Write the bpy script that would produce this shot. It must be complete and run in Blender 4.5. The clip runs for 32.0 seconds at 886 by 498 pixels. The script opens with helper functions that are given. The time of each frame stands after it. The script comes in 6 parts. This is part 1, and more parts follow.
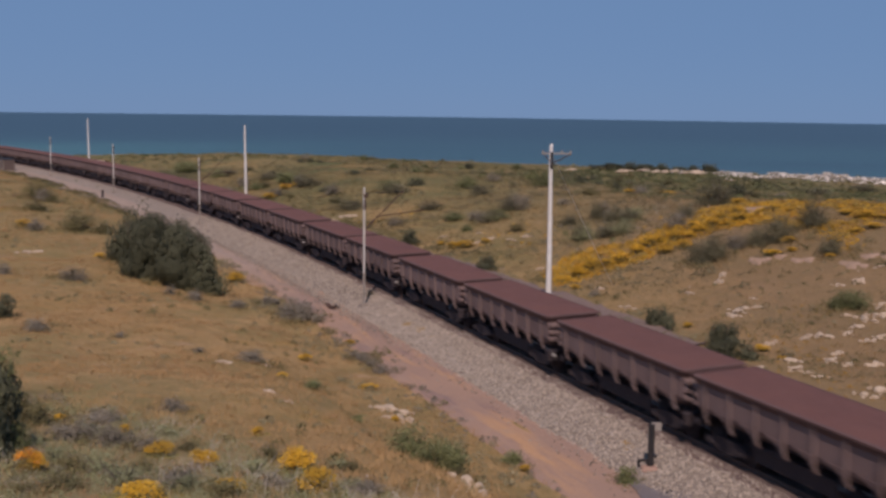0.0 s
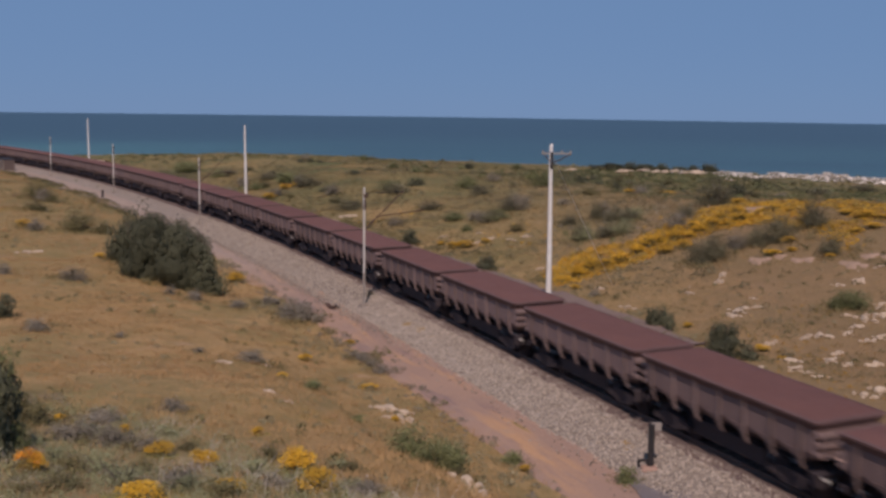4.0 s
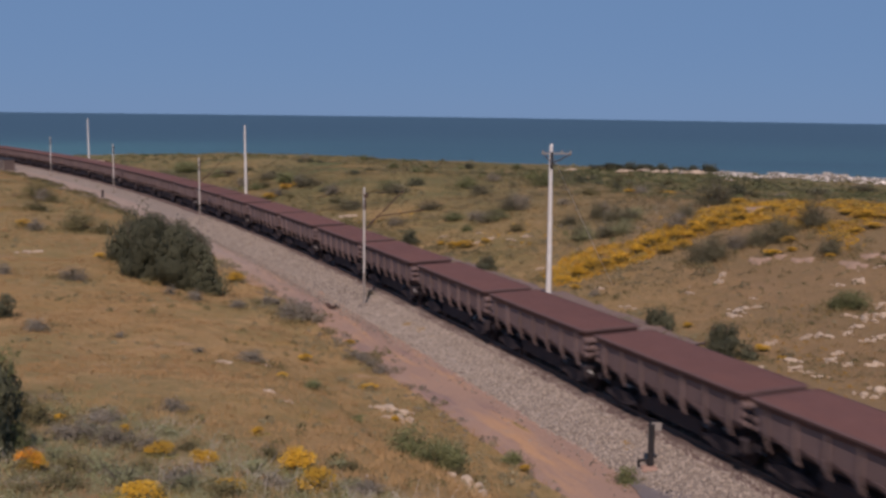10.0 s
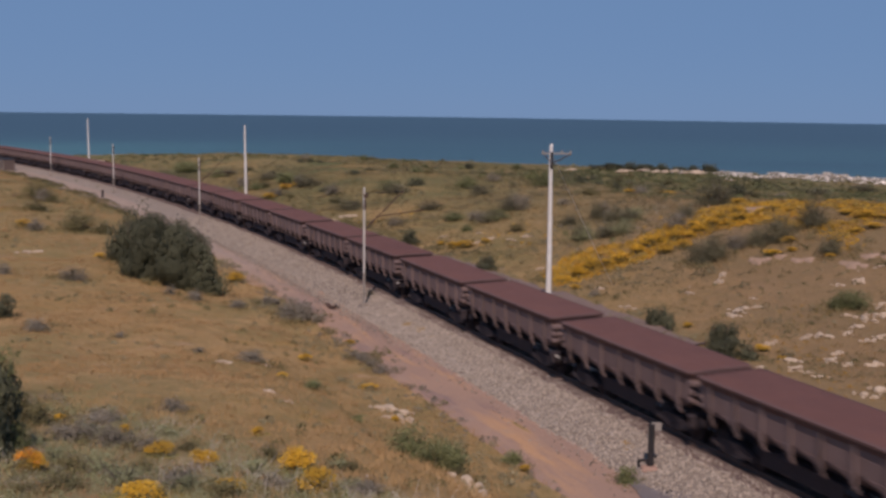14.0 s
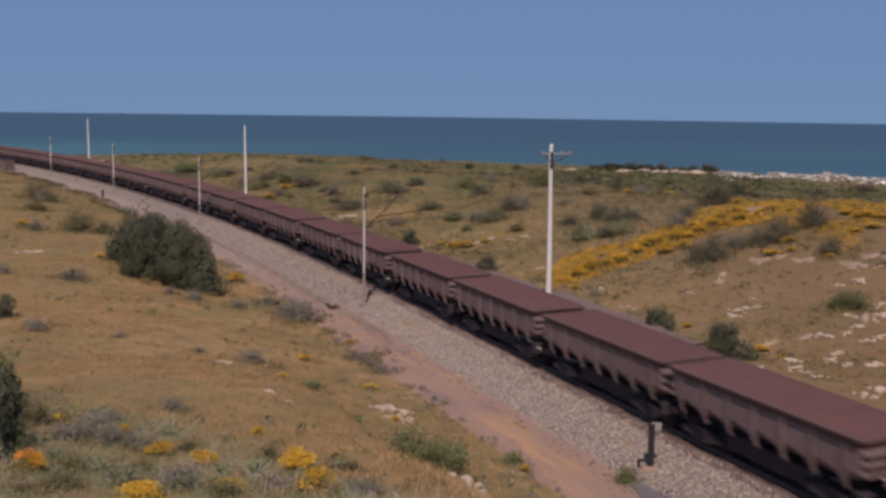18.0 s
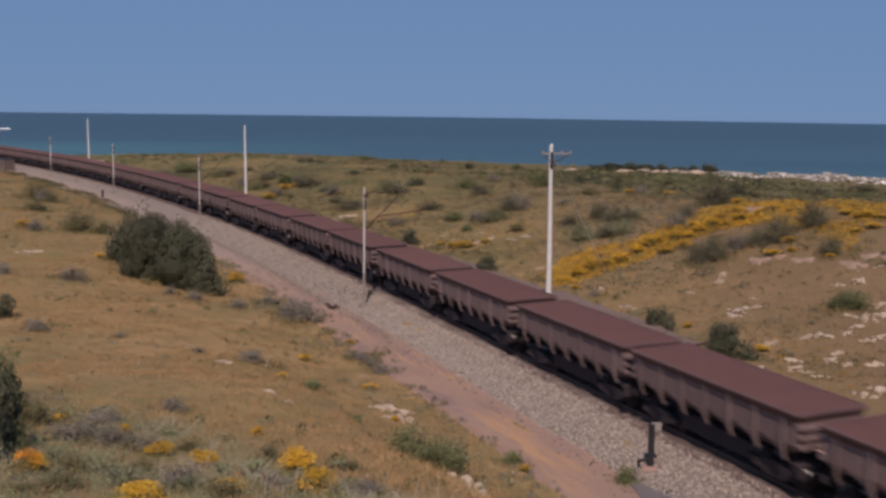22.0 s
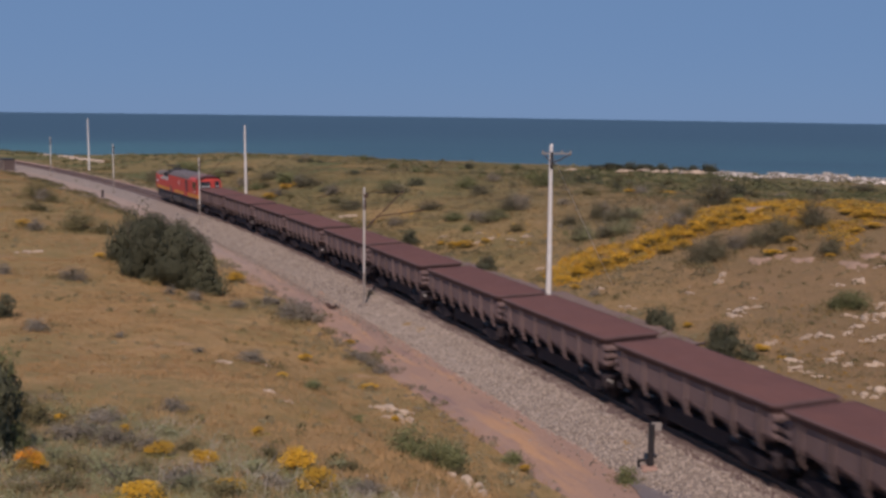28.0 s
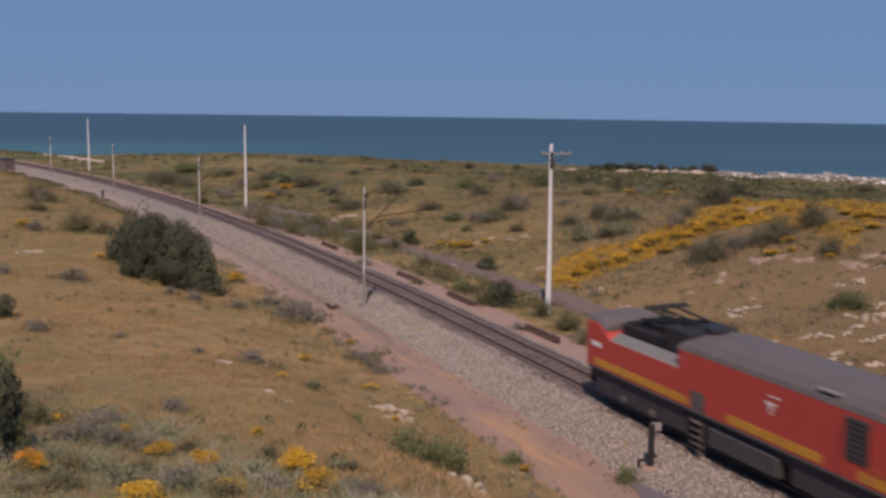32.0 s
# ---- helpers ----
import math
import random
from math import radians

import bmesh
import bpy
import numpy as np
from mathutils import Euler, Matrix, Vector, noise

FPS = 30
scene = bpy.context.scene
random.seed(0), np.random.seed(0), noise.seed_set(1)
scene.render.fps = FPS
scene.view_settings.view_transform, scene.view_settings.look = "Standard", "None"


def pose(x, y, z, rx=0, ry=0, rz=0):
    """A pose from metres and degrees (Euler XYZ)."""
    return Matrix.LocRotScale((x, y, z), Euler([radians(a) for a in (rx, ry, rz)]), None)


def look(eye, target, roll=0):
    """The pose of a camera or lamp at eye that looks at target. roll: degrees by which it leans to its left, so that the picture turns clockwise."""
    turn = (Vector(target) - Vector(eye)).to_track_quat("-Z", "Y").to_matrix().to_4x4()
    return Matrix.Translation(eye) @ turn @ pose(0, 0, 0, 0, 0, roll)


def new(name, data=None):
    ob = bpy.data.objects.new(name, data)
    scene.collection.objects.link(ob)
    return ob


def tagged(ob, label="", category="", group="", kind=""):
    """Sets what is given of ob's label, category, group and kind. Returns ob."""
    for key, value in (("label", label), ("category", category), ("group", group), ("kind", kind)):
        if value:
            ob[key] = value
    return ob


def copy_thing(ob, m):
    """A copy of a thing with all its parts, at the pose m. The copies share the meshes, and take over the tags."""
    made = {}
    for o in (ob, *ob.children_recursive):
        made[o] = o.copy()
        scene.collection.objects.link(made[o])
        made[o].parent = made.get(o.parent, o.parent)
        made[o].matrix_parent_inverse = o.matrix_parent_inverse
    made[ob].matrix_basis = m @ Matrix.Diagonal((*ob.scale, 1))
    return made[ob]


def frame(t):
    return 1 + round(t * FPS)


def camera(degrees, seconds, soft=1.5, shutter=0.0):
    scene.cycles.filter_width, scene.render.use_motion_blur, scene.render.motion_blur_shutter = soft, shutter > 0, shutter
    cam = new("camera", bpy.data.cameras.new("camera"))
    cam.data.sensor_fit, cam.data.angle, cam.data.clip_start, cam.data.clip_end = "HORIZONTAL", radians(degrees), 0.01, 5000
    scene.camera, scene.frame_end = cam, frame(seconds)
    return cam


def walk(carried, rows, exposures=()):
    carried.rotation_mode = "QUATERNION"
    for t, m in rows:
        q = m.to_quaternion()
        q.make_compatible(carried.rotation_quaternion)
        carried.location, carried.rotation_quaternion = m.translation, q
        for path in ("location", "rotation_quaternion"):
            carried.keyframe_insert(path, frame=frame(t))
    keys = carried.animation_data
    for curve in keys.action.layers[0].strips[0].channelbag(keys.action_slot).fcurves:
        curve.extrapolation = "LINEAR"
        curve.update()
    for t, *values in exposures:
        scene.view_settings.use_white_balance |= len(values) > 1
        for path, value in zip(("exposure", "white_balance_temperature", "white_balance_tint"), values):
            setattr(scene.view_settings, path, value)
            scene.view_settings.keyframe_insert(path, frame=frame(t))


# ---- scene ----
# The camera stands still on a hill beside the line.
cam = camera(44.77, 32.0, soft=3.0, shutter=0.5)
EYE = (0.0, 0.0, 11.30)
STAND = look(EYE, (0.0, 99.240, -1.006), 0.658)
walk(cam, [(0.0, STAND), (32.0, STAND)], [(0.0, 0.175, 6840, 26.5), (32.0, 0.175, 6840, 26.5)])

# ---- light ----
SUN_ELEVATION, SUN_AZIMUTH = 50.0, -93.0
world = bpy.data.worlds.new("sky")
scene.world = world
world.use_nodes = True
wt = world.node_tree
sky = wt.nodes.new("ShaderNodeTexSky")
sky.sky_type = "NISHITA"
sky.sun_disc = False
sky.sun_elevation = radians(SUN_ELEVATION)
sky.sun_rotation = radians(90.0 - SUN_AZIMUTH)
sky.altitude = 30.0
sky.air_density, sky.dust_density, sky.ozone_density = 0.6, 0.15, 3.0
haze = wt.nodes.new("ShaderNodeMix")
haze.data_type = "RGBA"
haze.inputs[0].default_value = 0.93
haze.inputs[7].default_value = (1.60, 3.38, 5.92, 1.0)  # the even blue of the sea haze
wt.links.new(sky.outputs["Color"], haze.inputs[6])
wt.links.new(haze.outputs[2], wt.nodes["Background"].inputs["Color"])
wt.nodes["Background"].inputs["Strength"].default_value = 0.065
lamp = bpy.data.lights.new("sun", "SUN")
lamp.energy, lamp.angle, lamp.color = 3.08, radians(0.6), (1.0, 0.895, 0.772)
sun = new("sun", lamp)
aim = Vector((math.cos(radians(SUN_AZIMUTH)) * math.cos(radians(SUN_ELEVATION)),
              math.sin(radians(SUN_AZIMUTH)) * math.cos(radians(SUN_ELEVATION)), math.sin(radians(SUN_ELEVATION))))
sun.matrix_world = look(aim * 200, (0, 0, 0))


# ---- the line: one circular curve, u metres back along it, w metres out from its middle ----
CX, CY, CR, CA = -663.4, -204.2, 714.66, 0.36007
PITCH = 10.16


# Nearer than BEND the line runs straight.
BEND = 14.0
BX, BY = CX + CR * math.cos(CA + BEND / CR), CY + CR * math.sin(CA + BEND / CR)
NX, NY = math.cos(CA + BEND / CR), math.sin(CA + BEND / CR)


def on_line(u, w):
    u, w = np.asarray(u, float), np.asarray(w, float)
    a = CA + np.maximum(u, BEND) / CR
    s = np.minimum(u - BEND, 0.0)
    return CX + (CR + w) * np.cos(a) - s * NY, CY + (CR + w) * np.sin(a) + s * NX


def off_line(x, y):
    x, y = np.asarray(x, float), np.asarray(y, float)
    s = (y - BY) * NX - (x - BX) * NY
    straight = s < 0
    u = np.where(straight, BEND + s, (np.arctan2(y - CY, x - CX) - CA) * CR)
    w = np.where(straight, (x - BX) * NX + (y - BY) * NY, np.hypot(x - CX, y - CY) - CR)
    return u, w


def heading(u):
    """Degrees of a thing's turn so that its +x runs forward along the line."""
    return math.degrees(CA + max(u, BEND) / CR) - 90.0


# Metres by which the train is shifted, second by second, to fit the view.
VIEW_SHIFT_AT = [0, 1, 2, 3, 6, 7, 8, 9, 10, 11, 12, 13, 14, 17, 18, 19, 20, 21, 22, 23, 24, 25, 28, 29, 30, 31, 32]
VIEW_SHIFT = [0.02, 0.25, 0.55, 0.23, 0.30, 0.03, -0.27, 0.48, -0.12, 0.44, 0.22, -0.12, 0.41, 0.43, 0.0, -0.13, 0.04, 0.11, 0.75, 0.19, 0.02, -0.5, -0.28, 0.39, -0.05, 0.6, 1.0]


def joint(t):
    """Where a joint between two wagons is at t seconds."""
    d = t - 28.0
    return -6.43 - 25.054 * d - 0.00783 * d * d + float(np.interp(t, VIEW_SHIFT_AT, VIEW_SHIFT))


def grade(u):
    """The line climbs gently away from the camera."""
    return 0.0055 * np.clip(u, -80, 260)


def smooth(a, b, v):
    k = np.clip((np.asarray(v) - a) / (b - a), 0, 1)
    return k * k * (3 - 2 * k)


def ripple(x, y, size, seed=0.0):
    """Soft unevenness between -1 and 1, with hollows about that size."""
    x, y, n = np.asarray(x) / size * 3.0, np.asarray(y) / size * 3.0, 0
    for i in range(5):
        a = seed * 1.7 + i * 2.399
        n = n + np.sin(x * math.cos(a) * (0.7 + 0.17 * i) + y * math.sin(a) * (0.7 + 0.17 * i) + 1.3 * i * i + seed * 5
                       + 1.2 * np.sin(0.61 * y * math.cos(a) - 0.53 * x * math.sin(a) + i))
    return n / 3.4


def shore_at(u):
    """How far out the beach lies."""
    return 106 - 0.62 * np.clip(u - 95, 0, 138) + 15 * smooth(108, 88, u)


def height(x, y):
    """The lie of the land."""
    x, y = np.asarray(x, float), np.asarray(y, float)
    u, w = off_line(x, y)
    d = np.hypot(x, y)
    z = grade(u) - 0.62
    # the bed of the track, with its shoulders
    z = z + 0.30 * smooth(-4.3, -2.0, w) - 0.12 * smooth(2.2, 3.4, w)
    # the camera's hill and the bank along the service road
    up = smooth(-6.6, -15.0, w)
    z = z + up * (9.9 * np.exp(-(d / 22.0)) + 1.3 * smooth(-7, -28, w) + 1.2 * smooth(25, 130, u) * smooth(-6, -14, w))
    # the seaward dunes
    out = smooth(9.0, 42.0, w) * (1.0 - 0.42 * smooth(150, 225, u))
    z = z + out * (2.3 + 0.35 * ripple(x, y, 45, 2))
    z = z + 2.55 * smooth(8, 24, w) * np.exp(-((x - 33) / 20.0) ** 2 - ((y - 84) / 19.0) ** 2)
    z = z + 1.0 * smooth(8, 24, w) * np.exp(-((x - 8) / 14.0) ** 2 - ((y - 108) / 14.0) ** 2)
    z = z + 0.8 * smooth(12, 30, w) * np.exp(-((x + 12) / 16.0) ** 2 - ((y - 150) / 20.0) ** 2)
    z = z - 0.45 * smooth(50, 80, w)
    # down to the sea
    z = z - 7.0 * smooth(-6, 34, w - shore_at(u) + 6 * ripple(x, y, 50, 4))
    rough = np.maximum(smooth(-6.8, -9.5, w), smooth(5.5, 12, w))
    z = z + rough * (0.16 * ripple(x, y, 9, 1) + 0.07 * ripple(x, y, 2.9, 3))
    return z


# ---- materials ----
def shade(name, rough=0.9, metal=0.0, spec=0.3):
    m = bpy.data.materials.new(name)
    m.use_nodes = True
    b = m.node_tree.nodes["Principled BSDF"]
    b.inputs["Roughness"].default_value = rough
    b.inputs["Metallic"].default_value = metal
    b.inputs["Specular IOR Level"].default_value = spec
    return m, m.node_tree, b


def coords(t, moving=False):
    if moving:
        return t.nodes.new("ShaderNodeTexCoord").outputs["Object"]
    return t.nodes.new("ShaderNodeNewGeometry").outputs["Position"]


def cloud(t, at, size, detail=4.0, rough=0.6, lo=0.3, hi=0.7, stretch=None):
    """A noise of that size in metres, spread to 0..1."""
    n = t.nodes.new("ShaderNodeTexNoise")
    n.inputs["Scale"].default_value = 1.0 / size
    n.inputs["Detail"].default_value = detail
    n.inputs["Roughness"].default_value = rough
    if stretch:
        mp = t.nodes.new("ShaderNodeMapping")
        mp.inputs["Scale"].default_value = stretch
        t.links.new(at, mp.inputs["Vector"])
        at = mp.outputs["Vector"]
    t.links.new(at, n.inputs["Vector"])
    r = t.nodes.new("ShaderNodeMapRange")
    r.inputs["From Min"].default_value, r.inputs["From Max"].default_value = lo, hi
    t.links.new(n.outputs["Fac"], r.inputs["Value"])
    return r.outputs["Result"]


def streaks(t, at, size, long, turn, lo=0.35, hi=0.7):
    """A noise drawn out along one direction of the ground."""
    mp = t.nodes.new("ShaderNodeMapping")
    mp.vector_type = "TEXTURE"
    mp.inputs["Rotation"].default_value = (0, 0, radians(turn))
    mp.inputs["Scale"].default_value = (long, 1, 1)
    t.links.new(at, mp.inputs["Vector"])
    return cloud(t, mp.outputs["Vector"], size, 4, 0.6, lo, hi)


def mixed(t, fac, a, b):
    n = t.nodes.new("ShaderNodeMix")
    n.data_type = "RGBA"
    for socket, v in ((n.inputs[0], fac), (n.inputs[6], a), (n.inputs[7], b)):
        if isinstance(v, bpy.types.NodeSocket):
            t.links.new(v, socket)
        elif isinstance(v, (int, float)):
            socket.default_value = v
        else:
            socket.default_value = (*v, 1.0)
    return n.outputs[2]


def bumped(t, b, fac, strength, distance=0.05):
    n = t.nodes.new("ShaderNodeBump")
    n.inputs["Strength"].default_value, n.inputs["Distance"].default_value = strength, distance
    t.links.new(fac, n.inputs["Height"])
    t.links.new(n.outputs["Normal"], b.inputs["Normal"])


def worn(name, base, second, stain, rough=0.7, metal=0.0, size=0.6, grain=0.03, moving=False, spec=0.3, bump=0.25, stretch=None, amount=0.5, vary=0.0):
    """Paint, metal, stone or soil with stains at one scale and grain at another."""
    m, t, b = shade(name, rough, metal, spec)
    at = coords(t, moving)
    c = mixed(t, cloud(t, at, size, 5, 0.65, 0.35, 0.7, stretch), base, second)
    spots = cloud(t, at, size * 0.35, 4, 0.7, 0.5, 0.8, stretch)
    k = t.nodes.new("ShaderNodeMath")
    k.operation = "MULTIPLY"
    k.inputs[1].default_value = amount
    t.links.new(spots, k.inputs[0])
    c = mixed(t, k.outputs[0], c, stain)
    fine = cloud(t, at, grain, 3, 0.6, 0.2, 0.8)
    g = mixed(t, fine, (0.8, 0.8, 0.8), (1.18, 1.18, 1.18))
    mul = t.nodes.new("ShaderNodeMix")
    mul.data_type, mul.blend_type = "RGBA", "MULTIPLY"
    mul.inputs[0].default_value = 1.0
    t.links.new(c, mul.inputs[6])
    t.links.new(g, mul.inputs[7])
    c = mul.outputs[2]
    if vary:
        o = t.nodes.new("ShaderNodeObjectInfo")
        h = t.nodes.new("ShaderNodeHueSaturation")
        r = t.nodes.new("ShaderNodeMapRange")
        r.inputs["To Min"].default_value, r.inputs["To Max"].default_value = 1 - vary, 1 + vary
        t.links.new(o.outputs["Random"], r.inputs["Value"])
        t.links.new(r.outputs["Result"], h.inputs["Value"])
        t.links.new(c, h.inputs["Color"])
        c = h.outputs["Color"]
    t.links.new(c, b.inputs["Base Color"])
    bumped(t, b, fine, bump, grain)
    return m


def leafy(name, dark, light, rough=0.75):
    """Leaves that differ from one to the next, and plant from plant."""
    m, t, b = shade(name, rough, 0.0, 0.25)
    g = t.nodes.new("ShaderNodeNewGeometry")
    o = t.nodes.new("ShaderNodeObjectInfo")
    c = mixed(t, g.outputs["Random Per Island"], dark, light)
    h = t.nodes.new("ShaderNodeHueSaturation")
    r = t.nodes.new("ShaderNodeMapRange")
    r.inputs["To Min"].default_value, r.inputs["To Max"].default_value = 0.75, 1.2
    t.links.new(o.outputs["Random"], r.inputs["Value"])
    t.links.new(r.outputs["Result"], h.inputs["Value"])
    t.links.new(c, h.inputs["Color"])
    t.links.new(h.outputs["Color"], b.inputs["Base Color"])
    return m


def meadow(name, dark, light, red, green):
    """Grass that turns redder and greener from patch to patch."""
    m, t, b = shade(name, 0.8, 0.0, 0.2)
    g = t.nodes.new("ShaderNodeNewGeometry")
    at = g.outputs["Position"]
    c = mixed(t, g.outputs["Random Per Island"], dark, light)
    c = mixed(t, cloud(t, at, 7.0, 4, 0.6, 0.45, 0.75), c, red)
    c = mixed(t, cloud(t, at, 4.5, 5, 0.7, 0.54, 0.72, (1, 1.3, 1)), c, green)
    mul = t.nodes.new("ShaderNodeMix")
    mul.data_type, mul.blend_type = "RGBA", "MULTIPLY"
    mul.inputs[0].default_value = 1.0
    t.links.new(c, mul.inputs[6])
    t.links.new(mixed(t, cloud(t, at, 1.7, 4, 0.65, 0.3, 0.7), (0.76, 0.77, 0.78), (1.20, 1.19, 1.18)), mul.inputs[7])
    t.links.new(mul.outputs[2], b.inputs["Base Color"])
    return m


def land_material():
    m, t, b = shade("dune_soil", 0.95, 0, 0.1)
    at = coords(t)
    c = mixed(t, cloud(t, at, 6.0, 6, 0.65, 0.35, 0.66), (0.300, 0.190, 0.082), (0.390, 0.252, 0.120))
    c = mixed(t, cloud(t, at, 2.0, 6, 0.75, 0.46, 0.70), c, (0.185, 0.138, 0.060))
    c = mixed(t, cloud(t, at, 11.0, 6, 0.75, 0.47, 0.64), c, (0.205, 0.162, 0.071))
    c = mixed(t, cloud(t, at, 0.8, 5, 0.75, 0.55, 0.75), c, (0.150, 0.112, 0.055))
    c = mixed(t, cloud(t, at, 3.6, 6, 0.75, 0.60, 0.74), c, (0.36, 0.245, 0.160))
    c = mixed(t, cloud(t, at, 5.2, 6, 0.75, 0.60, 0.72), c, (0.33, 0.200, 0.050))
    # browner soil on the seaward slope
    place = t.nodes.new("ShaderNodeSeparateXYZ")
    t.links.new(at, place.inputs[0])
    side = t.nodes.new("ShaderNodeMapRange")
    side.inputs["From Min"].default_value, side.inputs["From Max"].default_value = 4, 20
    side.inputs["To Max"].default_value = 0.72
    t.links.new(place.outputs["X"], side.inputs["Value"])
    c = mixed(t, side.outputs["Result"], c, (0.190, 0.125, 0.073))
    # the low scrub towards the sea is greener
    sep = t.nodes.new("ShaderNodeSeparateXYZ")
    t.links.new(at, sep.inputs[0])
    far = t.nodes.new("ShaderNodeMapRange")
    far.inputs["From Min"].default_value, far.inputs["From Max"].default_value = 66, 150
    t.links.new(sep.outputs["Y"], far.inputs["Value"])
    k = t.nodes.new("ShaderNodeMath")
    k.operation = "MULTIPLY"
    t.links.new(far.outputs["Result"], k.inputs[0])
    t.links.new(cloud(t, at, 14.0, 5, 0.7, 0.3, 0.6), k.inputs[1])
    c = mixed(t, k.outputs[0], c, (0.105, 0.108, 0.048))
    # and the hilltop is overgrown with green
    near = t.nodes.new("ShaderNodeVectorMath")
    near.operation = "DISTANCE"
    near.inputs[1].default_value = (-11.0, 21.0, 4.0)
    t.links.new(at, near.inputs[0])
    top = t.nodes.new("ShaderNodeMapRange")
    top.inputs["From Min"].default_value, top.inputs["From Max"].default_value = 10.5, 8.0
    top.inputs["To Max"].default_value = 0.75
    t.links.new(near.outputs["Value"], top.inputs["Value"])
    c = mixed(t, top.outputs["Result"], c, mixed(t, cloud(t, at, 1.4, 5, 0.7, 0.35, 0.65), (0.185, 0.150, 0.075), (0.270, 0.205, 0.115)))
    fine = cloud(t, at, 0.12, 4, 0.7, 0.25, 0.75)
    mul = t.nodes.new("ShaderNodeMix")
    mul.data_type, mul.blend_type = "RGBA", "MULTIPLY"
    mul.inputs[0].default_value = 1.0
    t.links.new(c, mul.inputs[6])
    t.links.new(mixed(t, fine, (0.72, 0.72, 0.72), (1.2, 1.2, 1.2)), mul.inputs[7])
    t.links.new(mul.outputs[2], b.inputs["Base Color"])
    bumped(t, b, cloud(t, at, 0.35, 5, 0.75, 0.2, 0.8), 0.6, 0.12)
    return m


def sea_material():
    m, t, b = shade("sea_water", 0.35, 0.0, 0.25)
    at = coords(t)
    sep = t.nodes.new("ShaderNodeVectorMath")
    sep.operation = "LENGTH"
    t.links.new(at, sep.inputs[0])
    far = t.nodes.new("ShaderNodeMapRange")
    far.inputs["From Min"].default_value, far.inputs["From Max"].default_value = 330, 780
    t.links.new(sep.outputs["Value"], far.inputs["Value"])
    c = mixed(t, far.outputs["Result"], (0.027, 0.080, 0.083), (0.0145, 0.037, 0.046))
    c = mixed(t, cloud(t, at, 120.0, 4, 0.6, 0.4, 0.7, (0.3, 1, 1)), c, (0.0165, 0.043, 0.053))
    # turquoise shallows in the southern bay
    apart = t.nodes.new("ShaderNodeSeparateXYZ")
    t.links.new(at, apart.inputs[0])
    bay = t.nodes.new("ShaderNodeMapRange")
    bay.inputs["From Min"].default_value, bay.inputs["From Max"].default_value = -20, -150
    t.links.new(apart.outputs["X"], bay.inputs["Value"])
    shallow = t.nodes.new("ShaderNodeMapRange")
    shallow.inputs["From Min"].default_value, shallow.inputs["From Max"].default_value = 560, 440
    t.links.new(sep.outputs["Value"], shallow.inputs["Value"])
    both = t.nodes.new("ShaderNodeMath")
    both.operation = "MULTIPLY"
    t.links.new(bay.outputs["Result"], both.inputs[0])
    t.links.new(shallow.outputs["Result"], both.inputs[1])
    c = mixed(t, both.outputs[0], c, (0.034, 0.108, 0.104))
    t.links.new(c, b.inputs["Base Color"])
    bumped(t, b, cloud(t, at, 6.0, 5, 0.7, 0.2, 0.8), 0.5, 0.5)
    return m


LAND = land_material()
SEA = sea_material()
BALLAST = worn("ballast", (0.30, 0.245, 0.205), (0.225, 0.185, 0.155), (0.36, 0.31, 0.27), 0.95, size=0.8, grain=0.07, bump=0.9)
STONE = leafy("ballast_stone", (0.17, 0.140, 0.115), (0.44, 0.37, 0.31), 0.9)


def road_material():
    m, t, b = shade("red_track_soil", 0.95, 0, 0.1)
    at = coords(t)
    c = mixed(t, cloud(t, at, 5.0, 5, 0.65, 0.35, 0.65), (0.292, 0.192, 0.150), (0.335, 0.215, 0.158))
    c = mixed(t, streaks(t, at, 1.25, 7.0, 112, 0.50, 0.66), c, (0.43, 0.250, 0.142))
    c = mixed(t, streaks(t, at, 0.9, 5.0, 112, 0.54, 0.70), c, (0.215, 0.146, 0.134))
    c = mixed(t, cloud(t, at, 1.1, 5, 0.7, 0.56, 0.76), c, (0.330, 0.240, 0.185))
    # further back the road is covered in pale gravel
    sep = t.nodes.new("ShaderNodeSeparateXYZ")
    t.links.new(at, sep.inputs[0])
    far = t.nodes.new("ShaderNodeMapRange")
    far.inputs["From Min"].default_value, far.inputs["From Max"].default_value = 64, 98
    t.links.new(sep.outputs["Y"], far.inputs["Value"])
    c = mixed(t, far.outputs["Result"], c, mixed(t, cloud(t, at, 1.6, 5, 0.7, 0.35, 0.7), (0.29, 0.215, 0.175), (0.36, 0.285, 0.235)))
    fine = cloud(t, at, 0.06, 4, 0.7, 0.25, 0.75)
    mul = t.nodes.new("ShaderNodeMix")
    mul.data_type, mul.blend_type = "RGBA", "MULTIPLY"
    mul.inputs[0].default_value = 1.0
    t.links.new(c, mul.inputs[6])
    t.links.new(mixed(t, fine, (0.8, 0.8, 0.8), (1.15, 1.15, 1.15)), mul.inputs[7])
    t.links.new(mul.outputs[2], b.inputs["Base Color"])
    bumped(t, b, cloud(t, at, 0.25, 5, 0.7, 0.2, 0.8), 0.5, 0.06)
    return m


